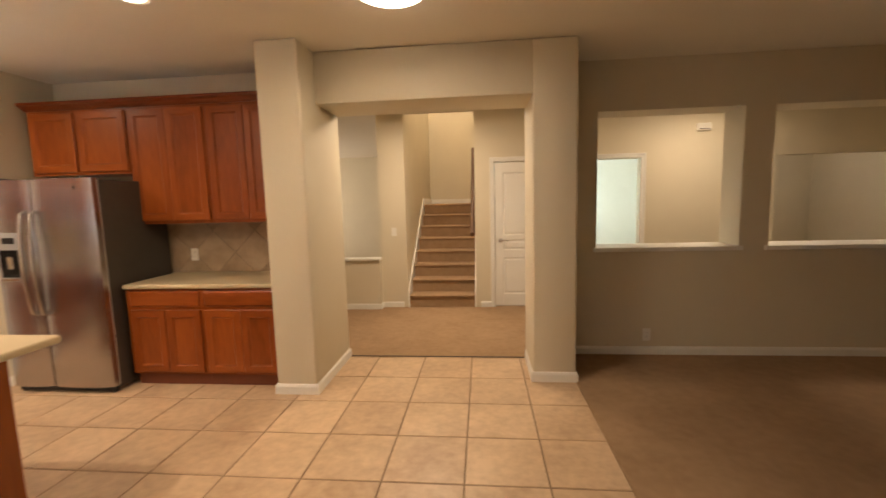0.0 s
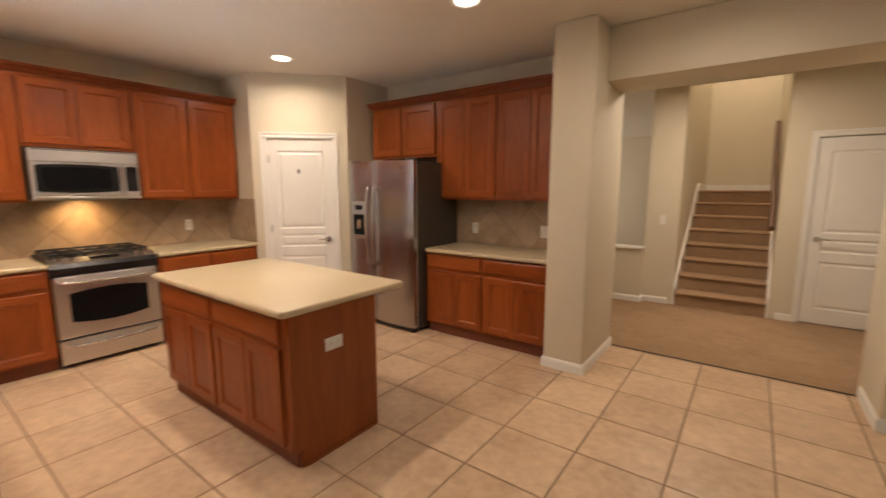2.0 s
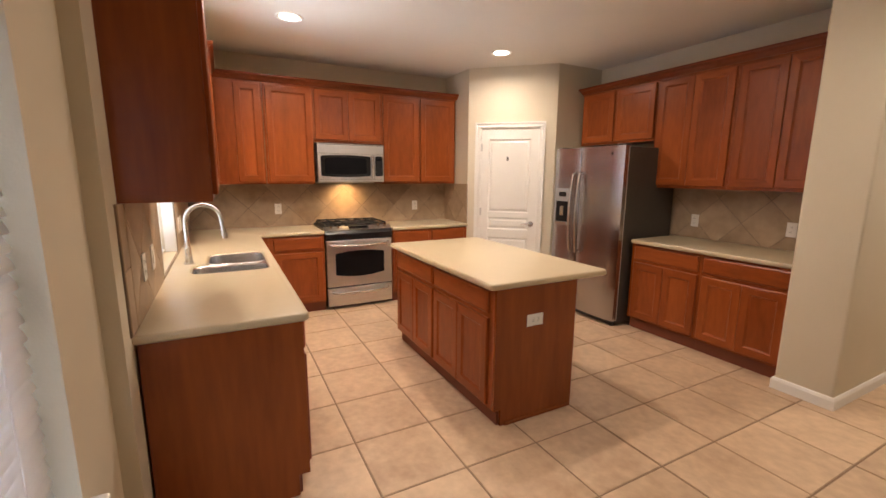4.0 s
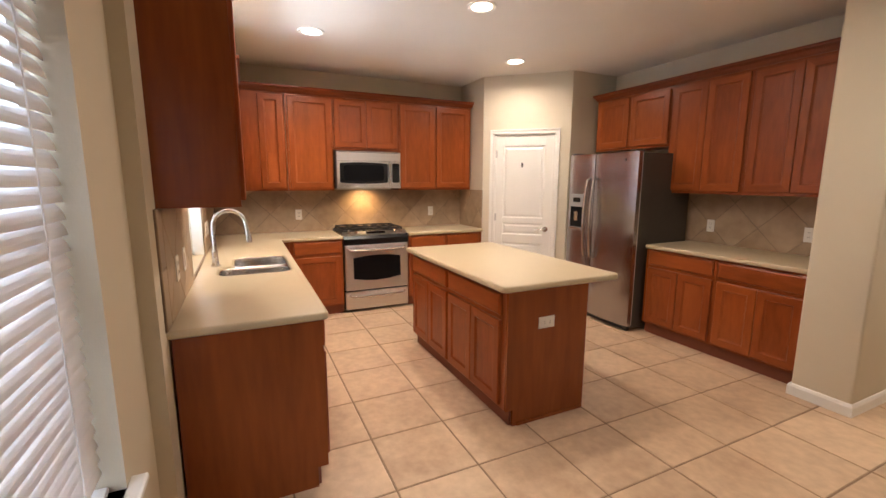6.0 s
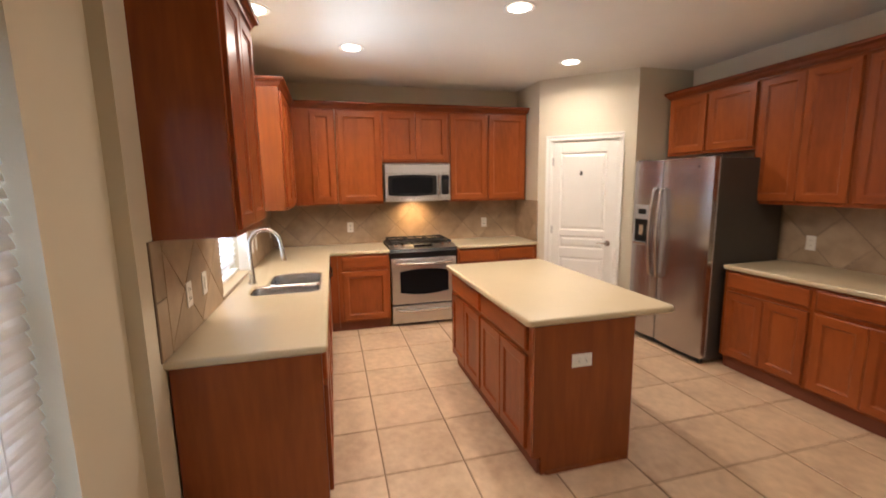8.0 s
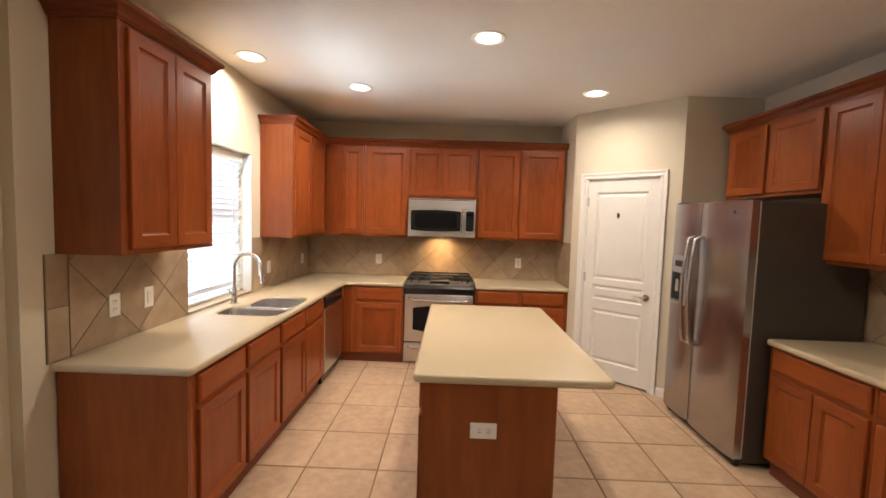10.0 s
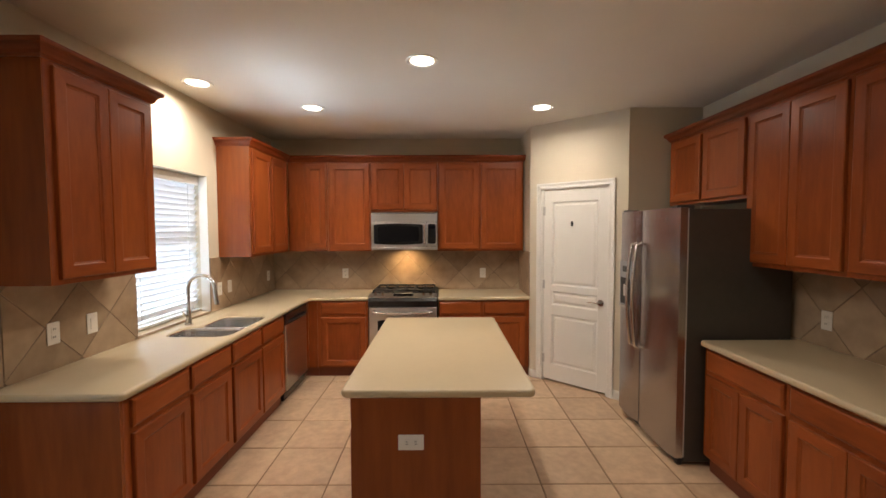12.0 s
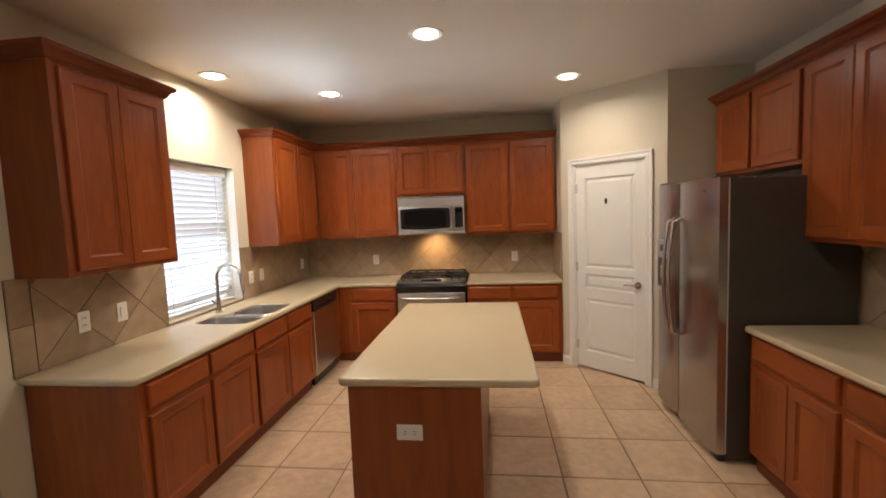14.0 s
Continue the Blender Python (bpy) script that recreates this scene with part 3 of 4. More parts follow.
def base_cabinet(label, at, rz, w, fronts, depth=0.60, ends=(), toe=True, group="base cabinets", top=None):
    """A base cabinet, its face at y = 0. fronts: (x0, x1, doors under it) with a drawer front above each."""
    c = thing("base_cabinet", label, "cabinet", at, rz, group)
    bm = B(0.001, w - 0.001, 0, depth, 0.105, top or CB - 0.001)
    if top:
        for q in ((0.001, w - 0.001, 0, 0.02), (0.001, 0.02, 0.02, depth), (w - 0.02, w - 0.001, 0.02, depth)):
            box(bm, *q, top, CB - 0.001)
    part("body", bm, WOOD, c)
    if toe:
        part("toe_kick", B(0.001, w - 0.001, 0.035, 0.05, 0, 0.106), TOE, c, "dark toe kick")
    for x0, x1, n in fronts:
        cab_door(c, x0, x1, 0.698, 0.832, name="drawer_front", drawer=True)
        g = 0.003
        step = (x1 - x0 + g) / n
        for i in range(n):
            cab_door(c, x0 + i * step, x0 + (i + 1) * step - g, 0.125, 0.668)
    for e in ends:
        x0, x1 = (-0.018, 0.0) if e == "l" else (w, w + 0.018)
        bm = B(x0, x1, 0.0, depth, 0.105, CB - 0.001)
        box(bm, x0, x1, 0.05, depth, 0.0, 0.105)
        part("end_panel", bm, PANEL, c, "smooth stained end panel")
    return c


def wall_cabinet(label, at, rz, w, doors, z0=UB, z1=UT, depth=0.305, ends=()):
    c = thing("wall_cabinet", label, "cabinet", at, rz, "wall cabinets")
    part("body", B(0.001, w - 0.001, 0, depth, z0, z1), WOOD, c)
    for x0, x1 in doors:
        cab_door(c, x0, x1, z0 + 0.026, z1 - 0.030)
    for e in ends:
        x0, x1 = (-0.006, 0.001) if e == "l" else (w - 0.001, w + 0.006)
        part("end_panel", B(x0, x1, 0.0, depth, z0, z1), PANEL, c, "smooth stained end panel")
    return c


CROWN = [(0, 2.412), (0.007, 2.412), (0.011, 2.420), (0.017, 2.424), (0.022, 2.438), (0.032, 2.452), (0.043, 2.459), (0.050, 2.462), (0.053, 2.472), (0.053, 2.484), (0, 2.484)]


def crown(path):
    solo("crown_moulding", sweep(bmesh.new(), path, CROWN), CROWNW, "dark cherry-stained crown moulding on top of the wall cabinets", "moulding")


# sink run: faces +y
SF = YS + 0.61
base_cabinet("cherry-stained base cabinet ending the sink run, one drawer and door", (-2.40, SF, 0), 180, 0.50, [(0.045, 0.485, 1)], ends=("l",))
base_cabinet("cherry-stained base cabinet with one drawer and one door", (-2.90, SF, 0), 180, 0.485, [(0.02, 0.465, 1)])
base_cabinet("cherry-stained sink base cabinet with two doors and false drawer fronts", (-3.385, SF, 0), 180, 0.98, [(0.02, 0.48, 1), (0.50, 0.96, 1)], top=0.60)
bm = B(0.0, 0.117, 0, 0.55, 0.105, CB - 0.001)
fill = thing("corner_filler", "cherry-stained filler panel in the cabinet corner", "cabinet", (-4.973, SF, 0), 180)
part("panel", bm, WOOD, fill)
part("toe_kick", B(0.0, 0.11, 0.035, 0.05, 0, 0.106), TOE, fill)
# range wall: faces +x
WF = XW + 0.61
bm = B(0.0, 0.1005, 0, 0.5, 0.105, CB - 0.001)
fill = thing("corner_filler", "cherry-stained filler panel beside the dishwasher corner", "cabinet", (WF, SF + 0.002, 0), 90)
part("panel", bm, WOOD, fill)
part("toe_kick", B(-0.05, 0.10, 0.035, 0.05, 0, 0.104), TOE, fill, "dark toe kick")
base_cabinet("cherry-stained base cabinet with one drawer and one door beside the range", (WF, 1.085, 0), 90, 0.56, [(0.045, 0.535, 1)])
base_cabinet("cherry-stained base cabinet with two drawers and doors beside the pantry", (WF, 2.425, 0), 90, 1.0, [(0.02, 0.465, 1), (0.50, 0.955, 1)])
# refrigerator wall: faces -y
NF = YN - 0.625
base_cabinet("cherry-stained base cabinet with wide drawer, two doors, beside the refrigerator", (-3.25, NF, 0), 0, 0.665, [(0.02, 0.645, 2)], ends=("l",))
base_cabinet("cherry-stained base cabinet with wide drawer, two doors, by stub wall", (-2.585, NF, 0), 0, 0.662, [(0.02, 0.64, 2)])

# wall cabinets
wall_cabinet("cherry-stained two-door wall cabinet beside the sink window", (-2.41, YS + 0.305, 0), 180, 0.70, [(0.035, 0.3485), (0.3515, 0.675)], ends=("l", "r"))
wall_cabinet("cherry-stained two-door wall cabinet in the corner by the window", (-4.43, YS + 0.305, 0), 180, 0.945, [(0.03, 0.46), (0.475, 0.90)], ends=("l",))
UF = XW + 0.305
wall_cabinet("cherry-stained narrow wall cabinet in the corner", (UF, YS + 0.305, 0), 90, 0.46, [(0.195, 0.44)])
wall_cabinet("cherry-stained single-door wall cabinet beside the microwave", (UF, 1.14, 0), 90, 0.50, [(0.025, 0.485)])
wall_cabinet("short cherry-stained two-door wall cabinet above the microwave", (UF, 1.64, 0), 90, 0.775, [(0.015, 0.385), (0.388, 0.76)], z0=1.838)
wall_cabinet("cherry-stained two-door wall cabinet beside the pantry", (UF, 2.415, 0), 90, 0.99, [(0.025, 0.475), (0.505, 0.965)], ends=("r",))
NU = YN - 0.305
wall_cabinet("short cherry-stained two-door wall cabinet above the refrigerator", (-4.34, NU, 0), 0, 0.97, [(0.02, 0.455), (0.495, 0.95)], z0=1.838, ends=("l",))
wall_cabinet("cherry-stained two-door wall cabinet", (-3.37, NU, 0), 0, 0.73, [(0.02, 0.362), (0.365, 0.71)], ends=("l",))
wall_cabinet("cherry-stained two-door wall cabinet beside the stub wall", (-2.64, NU, 0), 0, 0.718, [(0.02, 0.357), (0.360, 0.70)])
crown([(-2.404, YS), (-2.404, YS + 0.305), (-3.116, YS + 0.305), (-3.116, YS)])
crown([(-4.424, YS), (-4.424, YS + 0.305), (UF, YS + 0.305), (UF, 3.411), (XW, 3.411)])
crown([(-4.346, YN), (-4.346, NU), (-1.921, NU)])

# island
IX0, IX1, IY0, IY1 = -3.94, -2.43, 2.04, 2.635
base_cabinet("cherry-stained island cabinet with a wide drawer and two doors", (IX0, IY0, 0), 0, 0.74, [(0.03, 0.725, 2)], depth=IY1 - IY0, ends=("l",), group="island cabinets")
isl = base_cabinet("cherry-stained island cabinet, wide drawer, two doors, plain end panel", (IX0 + 0.74, IY0, 0), 0, IX1 - IX0 - 0.74, [(0.015, IX1 - IX0 - 0.79, 2)], depth=IY1 - IY0, ends=("r",), group="island cabinets")
w_ = IX1 - IX0 - 0.74
part("shoe_moulding", B(w_ + 0.018, w_ + 0.030, 0.075, IY1 - IY0, 0, 0.022, bevel=0.004), PANEL, isl)
part("back_panel", B(-0.74, w_ + 0.018, IY1 - IY0, IY1 - IY0 + 0.012, 0, CB - 0.001), PANEL, isl)

# ---- worktops ----
def fillet(pts, r, n=5):
    """The corners of a polygon rounded."""
    out = []
    for i, p in enumerate(pts):
        p, a, b = Vector(p), Vector(pts[i - 1]), Vector(pts[(i + 1) % len(pts)])
        u, v = (a - p).normalized(), (b - p).normalized()
        q = min(r, (a - p).length * 0.48, (b - p).length * 0.48)
        s, e = p + u * q, p + v * q
        out += [tuple((1 - k / n) ** 2 * s + 2 * (k / n) * (1 - k / n) * p + (k / n) ** 2 * e) for k in range(n + 1)]
    return out


def worktop(name, outlines, label):
    return solo(name, slab(name, outlines, CB, CT, 0.014, None), COUNTER, label, "worktop", smooth=True)


def arc_corner(cx, cy, r, a0, a1, n=5):
    return [(cx + r * math.cos(radians(a0 + (a1 - a0) * k / n)), cy + r * math.sin(radians(a0 + (a1 - a0) * k / n))) for k in range(n + 1)]


SX0, SX1, SY0, SY1 = -4.10, -3.395, 0.50, 0.955      # sink cut-out
SYN, SXM = 0.585, -3.70          # the farther bowl is shallower front to back
CE, CF, CW = -2.36, YS + 0.64, XW + 0.64
outer = [(XW, YS)] + [(CE, YS)] + arc_corner(CE - 0.03, CF - 0.03, 0.03, 0, 90) + [(CW + 0.03, CF)] + arc_corner(CW + 0.03, CF + 0.03, 0.03, 270, 180, 4)[1:] + [(CW, 1.648), (XW, 1.648)]
worktop("worktop", [outer, fillet([(SX0, SYN), (SXM, SYN), (SXM, SY0), (SX1, SY0), (SX1, SY1), (SX0, SY1)], 0.10)], "cream speckled solid-surface worktop with an undermount sink")
worktop("worktop", [[(XW, 2.422), (CW, 2.422), (CW, 3.428), (XW, 3.428)]], "cream speckled solid-surface worktop beside the range")
worktop("worktop", [arc_corner(-3.25 + 0.012, NF - 0.03 + 0.012, 0.03, 180, 270) + [(-1.922, NF - 0.03), (-1.922, YN), (-3.268, YN)]], "cream speckled solid-surface worktop beside the refrigerator")
worktop("island_worktop", [round_rect(-4.02, -2.395, 1.992, 2.905, 0.035)], "cream speckled solid-surface island top with an overhang")


# ---- sink and tap ----
def bowl(parent, x0, x1, y0, y1, depth):
    bm, rows = bmesh.new(), []
    for inset, z, r in ((-0.002, CT - 0.016, 0.088), (0.004, CT - 0.010, 0.085), (0.010, CT - 0.014, 0.08), (0.014, CB - 0.02, 0.08), (0.020, CB - depth + 0.03, 0.07), (0.032, CB - depth + 0.006, 0.06), (0.055, CB - depth, 0.045)):
        rows.append([bm.verts.new((*p, z)) for p in round_rect(x0 + inset, x1 - inset, y0 + inset, y1 - inset, max(0.02, r))])
    k = len(rows[0])
    for a, b in zip(rows, rows[1:]):
        for j in range(k):
            bm.faces.new((a[j], a[(j + 1) % k], b[(j + 1) % k], b[j]))
    bm.faces.new(rows[-1])
    o = part("bowl", bm, SINKST, parent, smooth=True)
    part("drain", cyl(bmesh.new(), ((x0 + x1) / 2, (y0 + y1) / 2, CB - depth + 0.003), 0.045, 0.005), CHROME, o, "round drain", True)


sink = thing("sink", "double-bowl stainless steel undermount sink", "sink")
bowl(sink, SX0 + 0.001, SXM - 0.004, SYN + 0.001, SY1 - 0.001, 0.19)
bowl(sink, SXM + 0.012, SX1 - 0.001, SY0 + 0.001, SY1 - 0.001, 0.17)
part("rim", B(SXM - 0.05, SXM + 0.05, SYN + 0.004, SY1 - 0.004, CB - 0.02, CT - 0.016, bevel=0.003), SINKST, sink)
tap = thing("kitchen_tap", "brushed nickel gooseneck pull-down kitchen tap", "tap", (-3.755, 0.478, CT))
bm = cyl(bmesh.new(), (0, 0, 0.006), 0.030, 0.012)
cyl(bm, (0, 0, 0.065), 0.022, 0.11, r2=0.019)
part("body", bm, CHROME, tap, smooth=True)
pts = [(0, 0, 0.11), (0, 0, 0.285)] + [(0, 0.106 - 0.106 * math.cos(radians(a)), 0.285 + 0.106 * math.sin(radians(a))) for a in range(15, 166, 15)] + [(0, 0.215, 0.255)]
part("spout", tube(bmesh.new(), pts, 0.0140, 14), CHROME, tap, smooth=True)
part("spray_head", tube(bmesh.new(), [(0, 0.215, 0.26), (0, 0.218, 0.235), (0, 0.224, 0.185), (0, 0.226, 0.160)], [0.014, 0.016, 0.019, 0.017], 14), CHROME, tap, smooth=True)
part("lever", tube(bmesh.new(), [(0.018, 0, 0.075), (0.045, 0, 0.085), (0.075, 0.0, 0.12)], [0.011, 0.008, 0.006], 10), CHROME, tap, smooth=True)

# ---- dishwasher ----
dw = thing("dishwasher", "stainless steel dishwasher with a black control panel", "dishwasher", (-4.372, SF, 0), 180)
part("body", B(0.003, 0.600, 0.01, 0.56, 0.02, CB - 0.004), BLACK, dw)
part("door", B(0.004, 0.599, -0.022, 0.010, 0.115, 0.735, bevel=0.006), STEEL2, dw, "brushed stainless door")
cp = part("control_panel", B(0.004, 0.599, -0.026, 0.010, 0.738, 0.843, bevel=0.006), BLACK, dw, "glossy black control panel")
part("handle", tube(bmesh.new(), [(0.05, -0.02, 0.765), (0.12, -0.045, 0.760), (0.30, -0.050, 0.758), (0.48, -0.045, 0.760), (0.55, -0.02, 0.765)], 0.010, 10), BLACK, cp, smooth=True)
part("toe_kick", B(0.004, 0.599, 0.06, 0.075, 0, 0.11), BLACK, dw)

# ---- range ----
RY = 1.654
rg = thing("range", "stainless steel gas range with a black cooktop", "range", (WF - 0.02, RY, 0), 90)
RWD = 0.756
part("body", B(0, RWD, 0.0, 0.615, 0.03, 0.90, bevel=0.004), BLACK, rg)
ov = bmesh.new()
box(ov, 0.006, RWD - 0.006, -0.045, 0.0, 0.255, 0.775, bevel=0.008)
ov = part("oven_door", ov, STEEL2, rg, "brushed stainless oven door")
bm, rows = bmesh.new(), []
g = [(0.100, 0.392), (0.24, 0.368), (RWD / 2, 0.360), (RWD - 0.24, 0.368), (RWD - 0.100, 0.392), (RWD - 0.100, 0.630), (RWD - 0.24, 0.650), (RWD / 2, 0.656), (0.24, 0.650), (0.100, 0.630)]
for y in (-0.0445, -0.0485):
    rows.append([bm.verts.new((x, y, z)) for x, z in g])
for j in range(len(g)):
    bm.faces.new((rows[0][j], rows[0][(j + 1) % len(g)], rows[1][(j + 1) % len(g)], rows[1][j]))
bm.faces.new(rows[1])
part("window", bm, GLASSB, ov, "black oven window")


def bar(parent, w, z, y, name="handle"):
    bm = tube(bmesh.new(), [(0.05, y + 0.03, z + 0.01), (0.075, y, z), (w * 0.3, y - 0.012, z - 0.004), (w * 0.5, y - 0.016, z - 0.006), (w * 0.7, y - 0.012, z - 0.004), (w - 0.075, y, z), (w - 0.05, y + 0.03, z + 0.01)], 0.013, 10)
    part(name, bm, CHROME, parent, "bowed steel bar handle", True)


bar(ov, RWD, 0.725, -0.075)
dr = part("drawer", B(0.006, RWD - 0.006, -0.045, 0.0, 0.035, 0.240, bevel=0.008), STEEL2, rg, "brushed stainless storage drawer")
bar(dr, RWD, 0.190, -0.070)
bm = bmesh.new()
rows = []
for x in (0.0, RWD):
    rows.append([bm.verts.new((x, y, z)) for y, z in ((0.0, 0.785), (-0.040, 0.785), (-0.046, 0.845), (-0.028, 0.885), (0.06, 0.915), (0.06, 0.90))])
for j in range(6):
    bm.faces.new((rows[0][j], rows[0][(j + 1) % 6], rows[1][(j + 1) % 6], rows[1][j]))
bm.faces.new(rows[0])
bm.faces.new(rows[1][::-1])
cp = part("control_panel", bm, BLACK, rg, "black sloping control panel")
tilt = Matrix.Rotation(radians(-71), 4, "X")
bm = B(0.0, RWD, -0.001, 0.003, -0.05, 0.045)
bm2 = part("fascia", bm, FASCIA, cp, "brushed stainless fascia")
bm2.matrix_basis = Matrix.Translation((0, 0.012, 0.9035)) @ tilt
disp = part("display", B(0.27, 0.49, -0.003, 0.0, -0.028, 0.028), GLASSB, cp, "black touch display")
disp.matrix_basis = Matrix.Translation((0, 0.012, 0.9055)) @ tilt
for x in (0.07, 0.15, RWD - 0.15, RWD - 0.07):
    bm = cyl(bmesh.new(), (x, -0.014, 0.0), 0.021, 0.028, "y", 20, r2=0.018)
    box(bm, x - 0.004, x + 0.004, -0.034, -0.026, -0.018, 0.018)
    k_ = part("knob", bm, CHROME, cp, "steel burner knob", True)
    k_.matrix_basis = Matrix.Translation((0, 0.012, 0.9055)) @ tilt
part("cooktop", B(0.0, RWD, 0.058, 0.615, 0.898, 0.912, bevel=0.004), ENAMEL, rg, "glossy black cooktop")
part("back_trim", B(0.0, RWD, 0.585, 0.615, 0.912, 0.925, bevel=0.004), STEEL2, rg)
for bx_, by_, br in ((0.19, 0.19, 0.045), (0.19, 0.46, 0.038), (RWD / 2, 0.33, 0.05), (RWD - 0.19, 0.19, 0.038), (RWD - 0.19, 0.46, 0.045)):
    bm = cyl(bmesh.new(), (bx_, by_, 0.917), br, 0.012, seg=24)
    cyl(bm, (bx_, by_, 0.926), br * 0.75, 0.008, seg=24)
    part("burner", bm, IRON, rg, "black burner cap", True)
for x0, x1 in ((0.03, 0.258), (0.262, RWD - 0.262), (RWD - 0.258, RWD - 0.03)):
    bm = bmesh.new()
    xm = (x0 + x1) / 2
    for a, b, c, d in ((x0, x1, 0.075, 0.087), (x0, x1, 0.568, 0.58), (x0, x0 + 0.012, 0.087, 0.568), (x1 - 0.012, x1, 0.087, 0.568),
                       (xm - 0.006, xm + 0.006, 0.087, 0.568), (x0 + 0.012, x1 - 0.012, 0.325, 0.337)):
        box(bm, a, b, c, d, 0.936, 0.952, bevel=0.003, seg=1)
    for fx in (x0 + 0.006, x1 - 0.006):
        for fy in (0.081, 0.574):
            box(bm, fx - 0.006, fx + 0.006, fy - 0.006, fy + 0.006, 0.911, 0.938)
    part("grate", bm, IRON, rg, "black cast-iron grate")

# ---- microwave ----
mw = thing("microwave", "stainless steel over-the-range microwave oven", "microwave", (XW + 0.375, 1.655, 0), 90)
MW0, MW1 = 1.402, 1.822
part("body", B(0, 0.755, 0.0, 0.37, MW0, MW1), GREYSIDE, mw)
md = part("door", B(0.002, 0.632, -0.030, 0.0, MW0 + 0.03, MW1 - 0.108, bevel=0.006), STEEL2, mw, "brushed stainless door")


def bowed_plate(x0, x1, z0, z1, bow, y0, y1, r=0.016):
    """A flat plate with rounded corners whose upper and lower edges bow outwards."""
    bm, pts = bmesh.new(), []
    for x, z in round_rect(x0, x1, z0, z1, r, 4):
        u = (2 * x - x0 - x1) / (x1 - x0)
        pts.append((x, z + (bow if z > (z0 + z1) / 2 else -bow) * (1 - u * u)))
    mids = [x1 - r + (x0 - x1 + 2 * r) * k / 8 for k in range(1, 8)]
    bows = [bow * (1 - ((2 * x - x0 - x1) / (x1 - x0)) ** 2) for x in mids]
    pts = pts[:5] + [(x, z1 + h) for x, h in zip(mids, bows)] + pts[5:15] + [(x, z0 - h) for x, h in zip(mids[::-1], bows[::-1])] + pts[15:]
    lo, hi = [bm.verts.new((x, y0, z)) for x, z in pts], [bm.verts.new((x, y1, z)) for x, z in pts]
    for j in range(len(pts)):
        k = (j + 1) % len(pts)
        bm.faces.new((lo[j], lo[k], hi[k], hi[j]))
    bm.faces.new(hi)
    return bm


win = part("window", bowed_plate(0.030, 0.592, MW0 + 0.068, MW1 - 0.134, 0.012, -0.028, -0.033), BLACK, md, "glossy black glass window")
part("screen", bowed_plate(0.075, 0.545, MW0 + 0.092, MW1 - 0.155, 0.008, -0.032, -0.0338, 0.03), GLASSB, win, "dark viewing screen")
part("handle", tube(bmesh.new(), [(0.612, -0.026, MW1 - 0.125), (0.612, -0.058, MW1 - 0.138), (0.612, -0.062, (MW0 + MW1) / 2), (0.612, -0.058, MW0 + 0.068), (0.612, -0.026, MW0 + 0.055)], 0.014, 12, 0.75), CHROME, md, "vertical steel handle", True)
mp_ = part("control_panel", B(0.636, 0.753, -0.030, 0.0, MW0 + 0.03, MW1 - 0.108, bevel=0.006), STEEL2, mw)
kp = part("keypad", bowed_plate(0.648, 0.738, MW0 + 0.068, MW1 - 0.130, 0.002, -0.028, -0.033), BLACK, mp_, "black keypad")
part("display", B(0.662, 0.724, -0.0342, -0.032, MW1 - 0.180, MW1 - 0.152), GLASSB, kp, "dark clock display")
bm = B(0.0, 0.755, -0.030, 0.0, MW1 - 0.105, MW1, bevel=0.005)
vt = part("vent", bm, STEEL2, mw, "steel vent strip")
part("slot", B(0.02, 0.735, -0.0315, -0.029, MW1 - 0.012, MW1 - 0.006), SLOT, vt)
part("base_strip", B(0.0, 0.755, -0.028, 0.0, MW0, MW0 + 0.028, bevel=0.004), STEEL2, mw)

# ---- refrigerator ----
FX0, FX1, FF = -4.215, -3.295, 4.035
fr = thing("refrigerator", "side-by-side stainless steel refrigerator with a water dispenser", "refrigerator", (FX0, FF, 0))
FW = FX1 - FX0
part("body", B(0.006, FW - 0.006, 0.085, YN - FF - 0.03, 0.03, 1.765, bevel=0.004), GREYSIDE, fr, "charcoal painted body")
part("toe_grille", B(0.02, FW - 0.02, 0.05, 0.085, 0.012, 0.058), SLOT, fr, "black toe grille")
for fx in (0.05, FW - 0.05):
    for fy in (0.075, 0.75):
        part("foot", cyl(bmesh.new(), (fx, fy, 0.016), 0.022, 0.032), SLOT, fr)


def bowed_door(x0, x1, label):
    n, bm, prof = 8, bmesh.new(), []
    for i in range(n + 1):
        u = i / n
        prof.append((x0 + (x1 - x0) * u, 0.014 * (2 * u - 1) ** 2 + (0.012 if i in (0, n) else 0)))
    prof += [(x1, 0.075), (x0, 0.075)]
    lo = [bm.verts.new((x, y, 0.060)) for x, y in prof]
    hi = [bm.verts.new((x, y, 1.775)) for x, y in prof]
    for j in range(len(prof)):
        bm.faces.new((lo[j], lo[(j + 1) % len(prof)], hi[(j + 1) % len(prof)], hi[j]))
    bm.faces.new(lo[::-1])
    bm.faces.new(hi)
    return part("door", bm, STEEL, fr, label, True)


